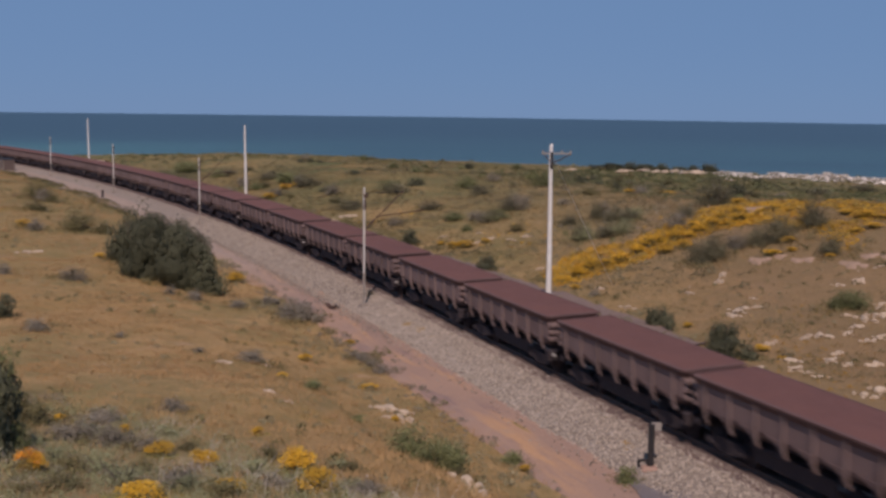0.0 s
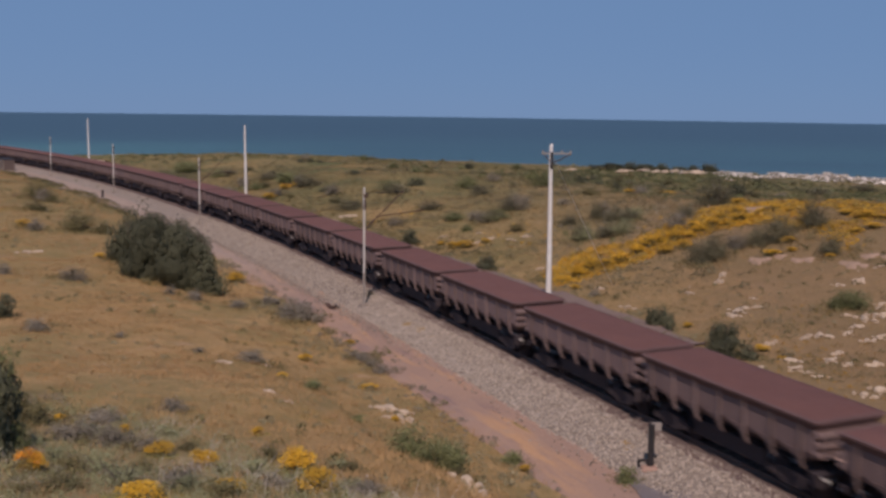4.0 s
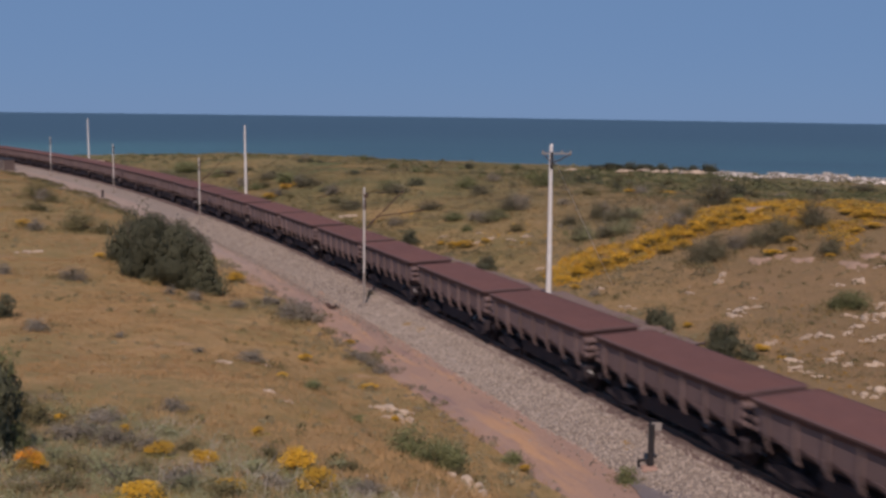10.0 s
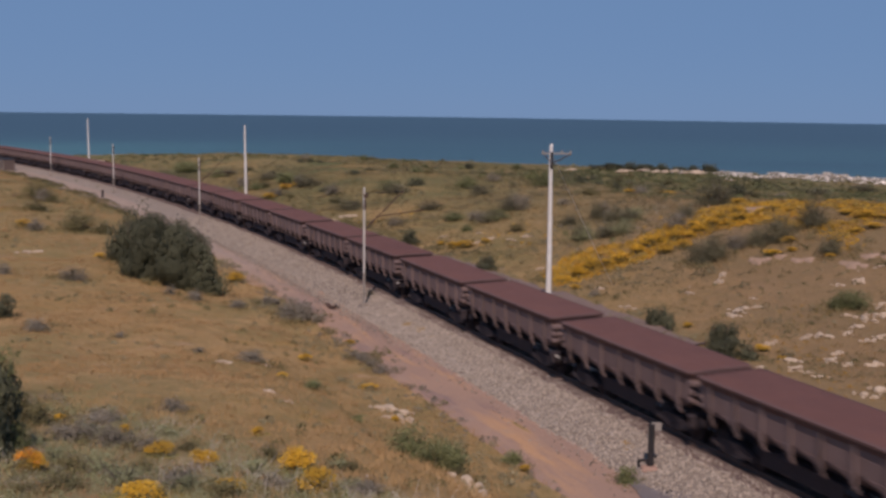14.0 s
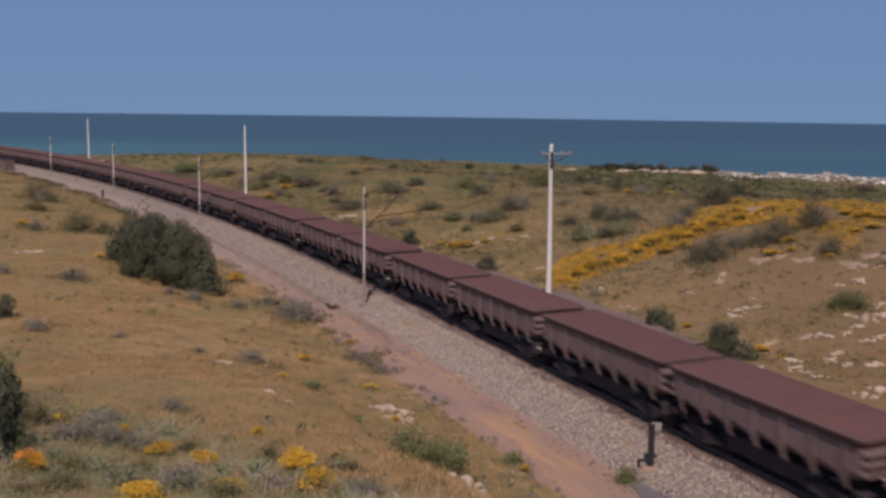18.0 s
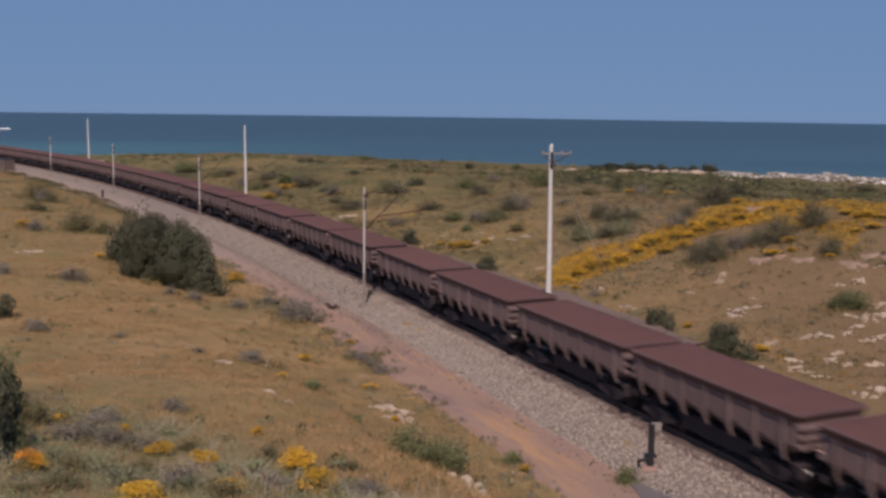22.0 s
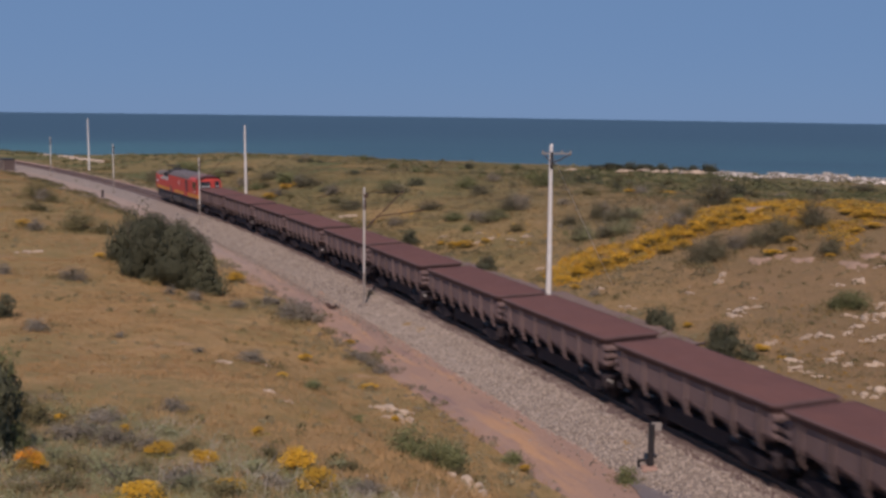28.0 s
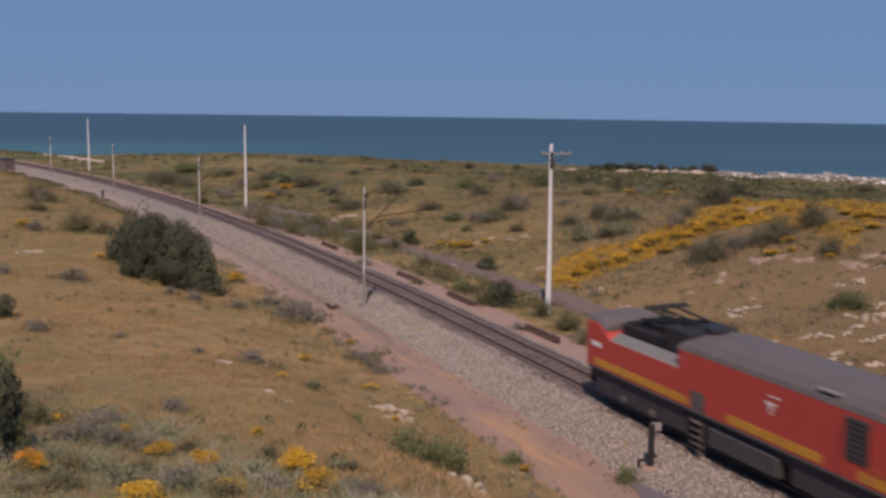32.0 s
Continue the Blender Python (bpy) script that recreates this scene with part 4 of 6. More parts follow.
PETAL_OCHRE = leafy("ochre_petals", (0.20, 0.118, 0.035), (0.36, 0.20, 0.045))
PETAL_ORANGE = leafy("orange_petals", (0.50, 0.165, 0.02), (0.74, 0.31, 0.025))
LEAF_LIME = leafy("yellow_green_leaf", (0.150, 0.135, 0.034), (0.285, 0.245, 0.070))
LEAF_SAGE = leafy("sage_scrub_leaf", (0.180, 0.158, 0.088), (0.330, 0.288, 0.172))
LEAF_FRESH = leafy("fresh_scrub_leaf", (0.165, 0.176, 0.088), (0.288, 0.292, 0.158))
LEAF_FAR = leafy("shore_scrub_leaf", (0.062, 0.072, 0.032), (0.120, 0.128, 0.056))
GRASS_OLIVE = meadow("olive_grass", (0.150, 0.112, 0.050), (0.280, 0.205, 0.096), (0.22, 0.145, 0.085), (0.155, 0.145, 0.058))
GRASS = meadow("dry_grass", (0.315, 0.200, 0.092), (0.405, 0.262, 0.126), (0.31, 0.182, 0.093), (0.290, 0.198, 0.085))
DEAD = leafy("dead_twigs", (0.30, 0.26, 0.22), (0.48, 0.42, 0.36))
TWIG = worn("grey_twigs", (0.12, 0.095, 0.07), (0.09, 0.07, 0.055), (0.16, 0.13, 0.10), 0.9, size=0.3)
LIMESTONE = worn("white_limestone", (0.50, 0.40, 0.30), (0.38, 0.29, 0.21), (0.27, 0.20, 0.135), 0.9, size=0.35, grain=0.04, bump=0.6)


def sheet_mesh(name, verts, faces_n, material):
    """A mesh of loose quads or triangles: verts (n, faces_n, 3)."""
    v = np.ascontiguousarray(verts, np.float32).reshape(-1, 3)
    n = len(v) // faces_n
    me = bpy.data.meshes.new(name)
    me.vertices.add(len(v))
    me.vertices.foreach_set("co", v.ravel())
    me.loops.add(len(v))
    me.loops.foreach_set("vertex_index", np.arange(len(v), dtype=np.int32))
    me.polygons.add(n)
    me.polygons.foreach_set("loop_start", np.arange(0, len(v), faces_n, dtype=np.int32))
    me.update(calc_edges=True)
    me.materials.append(material)
    return me


def unit(v):
    return v / np.maximum(np.linalg.norm(v, axis=-1, keepdims=True), 1e-6)


def leaves_at(rng, centre, outward, size, slim=0.6, stray=0.42):
    """One quad a leaf, facing roughly outward."""
    n = len(centre)
    nrm = unit(outward + rng.normal(0, stray, (n, 3)))
    a = unit(np.cross(nrm, rng.normal(0, 1, (n, 3))))
    b = np.cross(nrm, a)
    s = size * rng.uniform(0.6, 1.35, (n, 1))
    return np.stack([centre - a * s * 0.5, centre + b * s * 0.5 * slim, centre + a * s * 0.5, centre - b * s * 0.5 * slim], 1)


def crown(rng, lumps, per_lump, leaf, spread=0.5, lump=0.22, slim=0.6, ragged=0.25, power=2.4, fuzz=0.7, stray=0.42):
    """Leaves of a bush one metre wide and one high: uneven lumps over a broad dome."""
    out = []
    for i in range(lumps):
        d0 = unit(rng.normal(0, 1, 3))
        d0[2] = abs(d0[2])
        k = rng.uniform(0.55, 1.0) if i % 3 else rng.uniform(0.1, 0.6)
        dome = (np.abs(d0) ** power).sum() ** (-1 / power)
        c = d0 * dome * k * np.array([spread - lump * 0.8, spread - lump * 0.8, 1 - lump * 1.05])
        d = unit(rng.normal(0, 1, (per_lump, 3)))
        rad = lump * rng.uniform(0.7, 1.1) * (1 + ragged * np.sin(5 * d[:, :1] + 7 * d[:, 1:2] + i)) * rng.uniform(fuzz, 1.75 - fuzz, (per_lump, 1))
        p = c + d * rad
        out.append(leaves_at(rng, p, d + 0.3 * unit(p - np.array([0, 0, 0.2])), leaf, slim, stray))
    v = np.concatenate(out)
    return v[v[:, :, 2].min(1) > -0.03]


def stem_mesh(rng, n, thick):
    bm = bmesh.new()
    for i in range(n):
        a = rng.uniform(0, 2 * math.pi)
        r = rng.uniform(0.1, 0.36)
        mid = (0.4 * r * math.cos(a), 0.4 * r * math.sin(a), rng.uniform(0.2, 0.4))
        rod(bm, (0.03 * math.cos(a), 0.03 * math.sin(a), -0.05), mid, thick, thick * 0.7, 5)
        rod(bm, mid, (r * math.cos(a), r * math.sin(a), rng.uniform(0.45, 0.8)), thick * 0.7, thick * 0.25, 5)
    me = bpy.data.meshes.new("branchwork")
    bm.to_mesh(me)
    bm.free()
    me.materials.append(TWIG)
    return me


def flower_heads(rng, n, size, mounds=11):
    """Flowers in uneven mounds over the top of a bush, with green gaps between."""
    out = []
    for i in range(mounds):
        a, k = rng.uniform(0, 6.28), math.sqrt(rng.uniform(0.0, 1.0)) * 0.42
        c = np.array([k * math.cos(a), k * math.sin(a), 0.78 * math.sqrt(max(0.05, 1 - (k / 0.5) ** 2)) - 0.08])
        m = max(8, n // mounds)
        d = unit(rng.normal(0, 1, (m, 3)))
        d[:, 2] = np.abs(d[:, 2])
        p = c + d * np.array([0.19, 0.19, 0.26]) * rng.uniform(0.55, 1.2, (m, 1))
        out.append(leaves_at(rng, p, d + np.array([0, 0, 0.7]), size, 0.8))
    return np.concatenate(out)


SIZES = {"small": (20, 76, 0.072, 0.016), "mid": (38, 150, 0.040, 0.013), "large": (120, 760, 0.0195, 0.016)}
FUZZ = {"dark": 0.84, "green": 0.6, "grey": 0.35, "flower": 0.6, "olive": 0.45, "fresh": 0.4, "dune": 0.42}
PLANTS = {}
for kind, mat_leaf, slim in (("dark", LEAF_DARK, 0.9), ("green", LEAF_GREEN, 0.5), ("grey", LEAF_GREY, 0.13), ("flower", LEAF_GOLD, 0.4), ("olive", LEAF_OLIVE, 0.35), ("fresh", LEAF_FRESH, 0.3), ("dune", LEAF_DUNE, 0.4)):
    for size, (lumps, per, leaf, thick) in SIZES.items():
        if size == "large" and kind != "dark":
            continue
        for v in range(1 if size == "large" else 3):
            r2 = np.random.default_rng(len(PLANTS) * 13 + 5)
            fol = sheet_mesh("foliage", crown(r2, lumps, per if kind != "grey" else per * 2 // 3, leaf * (2.0 if kind == "grey" else 1.0), fuzz=FUZZ[kind], stray=0.2 if size == "large" else 0.42, lump=0.18 if size == "large" else 0.22, slim=slim, ragged=0.10 if size == "large" else 0.25, power=3.2 if size == "large" else 2.3), 4, mat_leaf)
            PLANTS[kind, size, v] = (fol, stem_mesh(r2, 9 if size != "large" else 14, thick))
HEADS = [sheet_mesh("blossom", flower_heads(np.random.default_rng(90 + i), 1300, 0.05, 12 + i), 4, PETAL_YELLOW) for i in range(3)]
HEADS_SPARSE = [sheet_mesh("blossom", flower_heads(np.random.default_rng(190 + i), 620, 0.07, 14), 4, PETAL_YELLOW) for i in range(2)]
HEADS_ORANGE = sheet_mesh("blossom", flower_heads(np.random.default_rng(99), 620, 0.06, 9), 4, PETAL_ORANGE)


def plant(kind, x, y, w, h, i, label, category, group, heads=None, cover=1.0):
    size = "large" if (w > 4.2 and kind == "dark") else "mid" if w > 1.5 and kind != "flower" else "small"
    fol, stems = PLANTS[kind, size, i % (1 if size == "large" else 3)]
    ob = new(category.replace(" ", "_"))
    z = float(height(x, y)) - 0.03 * h
    ob.matrix_world = Matrix.LocRotScale((x, y, z), Euler((0, 0, (i * 2.399) % 6.28)), (w, w * 0.92, h))
    f = tagged(new("foliage", fol), kind="stuff")
    f.parent = ob
    s = tagged(new("branchwork", stems), kind="stuff")
    s.parent = ob
    if heads:
        b = tagged(new("blossom", heads), kind="stuff")
        b.parent = ob
        b.scale = (cover, cover, 1.0)
    return tagged(ob, label, category, group)

# Where the plants and stones stand: x, y, width, height.
DARK = [
    (3.6, 66.0, 2.95, 2.04), (-23.9, 79.2, 2.77, 3.70), (-22.2, 76.4, 3.41, 4.30), (-19.9, 71.9, 4.30, 5.10), (-16.8, 69.1, 4.21, 4.90), (-15.0, 68.0, 2.62, 3.84),
    (-19.4, 73.9, 4.08, 4.90), (-17.2, 72.7, 3.25, 4.25), (-20.9, 73.4, 3.0, 5.75), (-17.7, 72.2, 2.7, 5.55), (-15.9, 69.6, 2.2, 4.75), (-10.1, 23.3, 1.32, 2.86), (-20.9, 50.7, 1.22, 1.41), (12.0, 59.8, 1.25, 1.55), (12.5, 60.2, 1.0, 1.35), (12.6, 58.7, 0.92, 1.15),
    (-10.2, 24.5, 1.10, 2.80), (-10.5, 22.6, 0.9, 2.0), (14.1, 54.0, 1.6, 1.85), (14.8, 54.4, 1.5, 1.75), (15.1, 52.2, 1.5, 1.3), (14.1, 52.6, 1.7, 1.25), (3.4, 81.0, 2.06, 1.46), (-2.9, 95.7, 2.13, 1.62),
    (26.4, 188.0, 3.4, 1.0), (29.6, 189.0, 5.0, 1.5), (33.0, 189.9, 3.6, 1.9), (35.6, 190.6, 4.4, 1.5), (38.4, 189.8, 3.2, 1.9), (41.2, 188.6, 3.8, 1.2), (43.4, 187.2, 2.6, 1.6), (45.6, 186.0, 4.2, 2.2), (33.3, 122.2, 3.3, 2.0),
]
GREEN = [
    (-9.8, 24.2, 0.66, 1.10), (-12.9, 31.0, 1.40, 2.27), (23.2, 60.3, 2.89, 1.48), (22.5, 60.5, 1.61, 0.84), (-0.9, 32.2, 2.05, 1.30), (0.1, 32.5, 1.9, 1.3),
    (0.4, 34.8, 1.13, 0.85), (-5.0, 40.9, 1.37, 0.55), (2.5, 36.1, 1.14, 0.63), (6.2, 34.3, 1.12, 0.93), (2.9, 138.1, 3.99, 2.03), (-6.9, 138.7, 4.38, 1.90),
    (5.2, 103.5, 3.28, 1.42), (-2.9, 36.1, 0.78, 0.31), (1.4, 71.0, 1.89, 0.91), (-7.0, 92.4, 2.69, 2.20), (12.8, 139.9, 4.41, 2.06), (-45.2, 189.2, 7.45, 2.58),
    (-22.7, 159.7, 6.71, 2.01), (-44.6, 176.5, 4.64, 1.67),
]
OLIVE = [
    (-10.9, 28.4, 1.29, 0.86), (-11.5, 28.8, 0.93, 0.93), (-7.4, 19.9, 1.30, 0.50), (-4.1, 19.7, 1.18, 0.43), (-4.2, 25.5, 0.97, 0.50), (-6.5, 22.5, 0.86, 0.42), (-2.1, 24.4, 0.80, 0.35),
    (-7.9, 22.3, 0.97, 0.49), (-6.3, 25.9, 0.70, 0.34), (-7.8, 19.2, 0.94, 0.38), (-33.0, 97.2, 5.6, 2.5), (-30.6, 96.0, 2.6, 1.5), (-47.0, 123.6, 4.2, 2.6), (-44.4, 121.5, 2.6, 1.6), (-18.2, 108.2, 4.0, 2.4), (-14.4, 102.0, 2.3, 1.7), (-12.2, 103.9, 3.0, 1.8), (-29.7, 131.6, 2.4, 2.3), (-6.9, 88.1, 2.0, 2.3), (0.1, 75.0, 1.51, 1.44), (7.0, 58.4, 2.34, 1.56),
    (6.6, 95.5, 1.92, 1.01), (-42.3, 110.8, 4.09, 1.40), (-4.2, 93.2, 2.17, 1.28), (-6.1, 98.5, 2.09, 1.25), (-1.4, 82.8, 1.76, 1.14), (-9.3, 105.9, 2.57, 1.45),
]
OLIVE_B = [
    (5.9, 62.4, 1.87, 1.33), (2.4, 65.9, 1.55, 1.19), (-1.6, 72.8, 1.16, 0.77), (-13.1, 110.0, 2.91, 1.51), (7.6, 54.9, 1.76, 1.00),
]
FRESH = [
    (-9.9, 25.4, 0.83, 0.50), (-8.6, 23.3, 0.89, 0.43), (-7.2, 22.1, 1.32, 0.60), (-6.2, 20.4, 1.33, 0.62), (-4.9, 20.1, 0.98, 0.44), (-7.3, 27.9, 0.91, 0.45),
    (-4.7, 22.6, 0.98, 0.42), (-4.0, 22.4, 1.09, 0.63), (-9.2, 27.5, 1.04, 0.42), (-2.7, 21.9, 1.07, 0.43), (-1.9, 21.7, 0.94, 0.35), (-2.4, 24.7, 0.81, 0.32),
    (-3.0, 21.6, 0.94, 0.47), (14.4, 86.8, 3.30, 1.65), (11.6, 87.5, 2.78, 1.57), (16.9, 95.3, 3.02, 1.31),
]
DUNE = [
    (24.0, 94.6, 4.80, 3.20), (18.0, 73.9, 2.90, 2.20), (18.9, 74.0, 2.60, 2.60), (22.5, 75.8, 2.70, 2.10), (23.9, 75.9, 3.20, 2.90), (27.0, 77.9, 2.90, 2.80), (26.1, 71.6, 2.30, 1.85), (14.0, 97.4, 2.1, 2.2), (16.3, 93.1, 2.5, 1.6), (11.3, 87.9, 1.9, 2.1), (13.3, 86.8, 2.6, 1.6), (20.2, 89.1, 2.6, 1.6),
    (6.8, 108.2, 3.99, 2.17), (4.7, 103.4, 3.27, 1.64), (15.1, 95.0, 3.01, 2.00), (-19.6, 152.4, 6.41, 2.08), (-10.9, 125.0, 4.61, 1.71), (-1.6, 118.4, 3.75, 1.50),
    (-6.1, 136.3, 5.02, 1.72), (4.4, 129.2, 4.08, 1.63), (-26.9, 167.6, 6.16, 1.94), (-36.2, 178.9, 5.64, 1.88), (57.8, 147.6, 4.66, 1.55), (49.1, 140.5, 5.17, 1.33),
    (11.4, 95.7, 2.52, 1.31), (-43.0, 166.0, 6.0, 3.6), (-38.6, 162.0, 4.2, 2.4), (-45.8, 170.0, 3.4, 2.4),
]
GREY = [
    (20.7, 75.6, 2.0, 1.6), (-10.7, 65.6, 1.57, 0.7), (-9.2, 62.8, 1.7, 0.85), (-7.2, 60.5, 1.29, 0.7), (-4.2, 51.7, 1.2, 0.6), (-2.8, 48.9, 1.3, 0.62), (-3.4, 50.1, 1.0, 0.5),
    (-45.6, 122.0, 3.2, 1.9), (-16.4, 105.6, 3.0, 2.1), (-8.4, 61.4, 2.6, 1.5),
    (-8.2, 45.0, 1.81, 0.72), (-8.1, 31.7, 1.11, 0.62), (-23.0, 66.2, 2.29, 1.13), (-8.4, 61.2, 2.94, 1.31), (-3.8, 51.1, 1.15, 0.66), (-35.6, 93.3, 2.22, 1.38),
    (-27.6, 66.9, 1.42, 1.00), (-12.1, 62.7, 1.67, 0.74), (-14.7, 63.1, 1.55, 0.87), (-18.1, 47.3, 1.77, 0.76), (-1.5, 21.2, 1.04, 0.58), (-9.3, 26.5, 1.72, 0.72),
    (-8.0, 25.7, 1.53, 0.78), (-7.1, 25.2, 0.96, 0.55), (-5.2, 20.4, 1.33, 0.62), (-3.3, 20.8, 0.90, 0.50), (-9.5, 29.2, 1.74, 0.54), (-14.5, 47.4, 0.76, 0.36),
    (-4.6, 67.8, 0.87, 0.65), (-10.6, 65.6, 1.75, 0.77), (-16.6, 64.5, 1.17, 0.76), (-10.6, 45.9, 0.84, 0.34), (7.7, 107.5, 3.29, 2.49), (14.7, 97.8, 1.65, 1.96),
]
GREY_B = [
    (18.8, 85.7, 3.17, 1.63), (-22.2, 142.7, 3.00, 1.65), (-14.5, 140.9, 3.71, 1.78), (-14.2, 109.9, 3.48, 2.09), (-17.9, 115.1, 3.64, 2.07), (-21.4, 117.9, 3.73, 1.87),
    (-12.0, 101.2, 2.67, 1.60), (-30.2, 161.6, 2.89, 2.21), (-28.8, 141.9, 3.44, 2.09), (-4.8, 107.6, 2.27, 1.25), (9.8, 68.4, 1.09, 0.73), (-6.2, 81.5, 1.99, 0.86),
    (4.2, 57.8, 1.24, 0.62),
]
YELLOW = [
    (-8.5, 21.9, 0.43, 0.52), (-3.3, 23.9, 1.01, 0.65), (-2.45, 20.8, 0.92, 0.62), (-6.7, 24.8, 0.70, 0.40), (-5.5, 23.9, 0.80, 0.47), (-5.4, 18.9, 1.1, 0.34),
    (-14.7, 75.0, 1.59, 0.80), (-37.4, 95.2, 1.71, 0.81), (-25.5, 79.5, 1.10, 0.51), (-4.1, 20.3, 0.66, 0.27), (-6.4, 49.2, 0.79, 0.37), (-6.5, 42.7, 0.55, 0.23),
    (-3.1, 45.1, 0.83, 0.29), (2.9, 35.3, 0.46, 0.27), (-8.4, 27.7, 0.45, 0.33), (-5.2, 29.7, 0.42, 0.26), (-10.6, 29.2, 0.41, 0.22), (-4.8, 54.9, 0.65, 0.29),
    (-1.7, 38.7, 0.46, 0.21),
]
ORANGE = [
    (-8.65, 21.8, 0.66, 0.58),
]
RIDGE = [
    (8.6, 74.9, 1.83, 0.96), (9.7, 76.5, 2.03, 1.06), (10.9, 78.0, 2.07, 0.99), (12.1, 78.3, 1.91, 1.00), (13.2, 78.6, 1.92, 1.00), (8.9, 71.3, 1.52, 0.68),
    (14.6, 80.3, 1.87, 0.94), (15.7, 80.8, 1.88, 0.94), (16.6, 81.1, 1.89, 0.94), (17.6, 80.9, 1.97, 1.03), (18.8, 81.3, 1.98, 0.95), (19.8, 82.4, 1.92, 0.96),
    (20.9, 83.1, 1.93, 0.88), (22.1, 83.3, 1.94, 0.88), (23.2, 83.9, 1.95, 0.89), (24.3, 84.6, 1.79, 0.80), (16.4, 78.3, 1.66, 0.75), (17.7, 78.5, 1.50, 0.66),
    (18.5, 84.3, 1.60, 0.71), (19.8, 84.6, 1.61, 0.63), (21.3, 85.7, 1.63, 0.63), (22.5, 86.2, 1.64, 0.64), (24.0, 87.6, 1.66, 0.65), (25.4, 86.0, 1.81, 0.73),
]
RIDGE_B = [
    (26.6, 86.4, 1.82, 0.73), (27.4, 84.7, 1.79, 0.62), (27.0, 79.9, 1.69, 0.67), (25.8, 78.6, 1.66, 0.58), (24.3, 75.3, 1.83, 0.72), (22.5, 73.1, 1.78, 0.46),
    (25.7, 70.8, 1.28, 0.60), (30.2, 80.2, 1.94, 0.59), (30.9, 78.8, 1.91, 0.58), (31.7, 77.8, 1.89, 0.66), (30.4, 75.7, 1.60, 0.56), (28.9, 77.6, 1.47, 0.49),
    (29.1, 75.3, 1.59, 0.48), (-22.7, 140.2, 1.92, 0.89), (-22.4, 145.1, 2.14, 0.99), (-22.3, 151.6, 2.23, 1.04), (-21.6, 154.6, 1.95, 0.98), (0.8, 92.2, 1.95, 0.78),
    (2.0, 92.0, 1.75, 0.68), (-0.2, 94.0, 1.49, 0.70), (3.7, 92.6, 1.18, 0.49), (29.4, 120.2, 2.53, 0.63), (26.2, 126.2, 2.92, 0.66), (21.9, 124.2, 2.35, 0.52),
]
RIDGE_C = [
    (13.7, 59.1, 1.07, 0.51), (16.3, 53.7, 1.03, 0.40), (16.8, 52.2, 0.84, 0.34), (23.9, 73.4, 1.17, 0.39), (25.4, 91.9, 1.94, 0.58),
]
ROCK = [
    (47.3, 369.4, 3.10, 1.36), (61.2, 375.9, 3.55, 1.38), (34.0, 183.4, 3.6, 1.1), (36.4, 184.0, 2.6, 0.9), (39.4, 184.2, 3.2, 1.3), (42.6, 182.8, 3.4, 1.4), (30.0, 181.5, 2.2, 0.9), (21.8, 184.0, 1.8, 0.7),
    (-9.0, 43.4, 0.61, 0.28), (-6.0, 36.6, 0.39, 0.20), (-5.1, 35.1, 0.34, 0.15), (-2.0, 40.8, 1.10, 0.53), (-1.6, 39.0, 0.93, 0.46), (-2.4, 40.8, 0.75, 0.31),
    (-1.4, 41.2, 0.58, 0.31), (0.75, 31.3, 0.95, 0.5), (0.75, 29.9, 0.6, 0.36), (1.05, 27.6, 0.65, 0.36), (-31.3, 80.3, 1.45, 0.43), (-7.5, 44.9, 0.34, 0.24),
    (-6.7, 67.1, 0.72, 0.21), (-11.8, 114.7, 0.97, 0.48), (-18.4, 122.5, 1.29, 0.52), (-15.1, 120.5, 1.40, 0.57), (-10.6, 118.4, 1.62, 0.75), (2.8, 92.9, 0.79, 0.39),
]
ROCK_B = [
    (4.1, 93.8, 0.69, 0.35), (3.3, 97.1, 0.62, 0.31), (11.3, 64.7, 0.83, 0.28), (10.4, 70.3, 0.52, 0.37), (17.8, 68.5, 0.58, 0.73), (18.4, 70.0, 0.52, 0.59),
    (17.3, 62.1, 1.32, 0.36), (18.5, 62.5, 0.60, 0.33), (18.9, 64.5, 0.41, 0.27), (16.8, 61.0, 0.72, 0.26), (16.8, 54.5, 0.53, 0.41), (17.3, 54.9, 0.41, 0.23),
    (16.8, 50.0, 0.75, 0.43), (17.2, 49.3, 0.48, 0.32), (17.5, 48.5, 0.63, 0.26), (17.1, 51.7, 0.83, 0.33), (19.7, 55.2, 1.00, 0.47), (18.9, 55.0, 0.59, 0.29),
    (18.9, 51.2, 0.66, 0.38), (19.6, 52.3, 0.62, 0.39), (22.4, 58.7, 0.50, 0.31), (23.1, 57.9, 0.87, 0.56), (23.9, 58.5, 0.75, 0.50), (22.2, 56.6, 0.79, 0.42),
]
ROCK_C = [
    (21.3, 55.5, 0.65, 0.36), (22.6, 54.6, 0.76, 0.41), (21.8, 54.2, 0.70, 0.35), (19.2, 45.9, 0.84, 0.54), (18.2, 45.2, 0.73, 0.44), (20.6, 50.1, 0.75, 0.54),
    (25.5, 65.2, 0.83, 0.48), (24.8, 60.0, 0.77, 0.57), (27.6, 67.4, 0.6, 0.3), (15.6, 67.2, 0.50, 0.36), (5.9, 92.3, 0.68, 0.34), (7.2, 92.8, 0.88, 0.39), (7.3, 80.3, 0.60, 0.34),
    (4.4, 81.1, 0.69, 0.34), (0.0, 98.7, 0.83, 0.31), (-6.4, 143.2, 1.66, 0.60), (25.9, 87.6, 0.9, 0.4), (24.9, 88.2, 0.7, 0.4), (0.7, 82.8, 0.97, 0.35), (15.2, 50.3, 0.54, 0.27),
]
ROCK_D = [
    (19.4, 50.3, 0.59, 0.32), (24.4, 58.5, 0.62, 0.50), (24.2, 65.2, 0.55, 0.28),
]

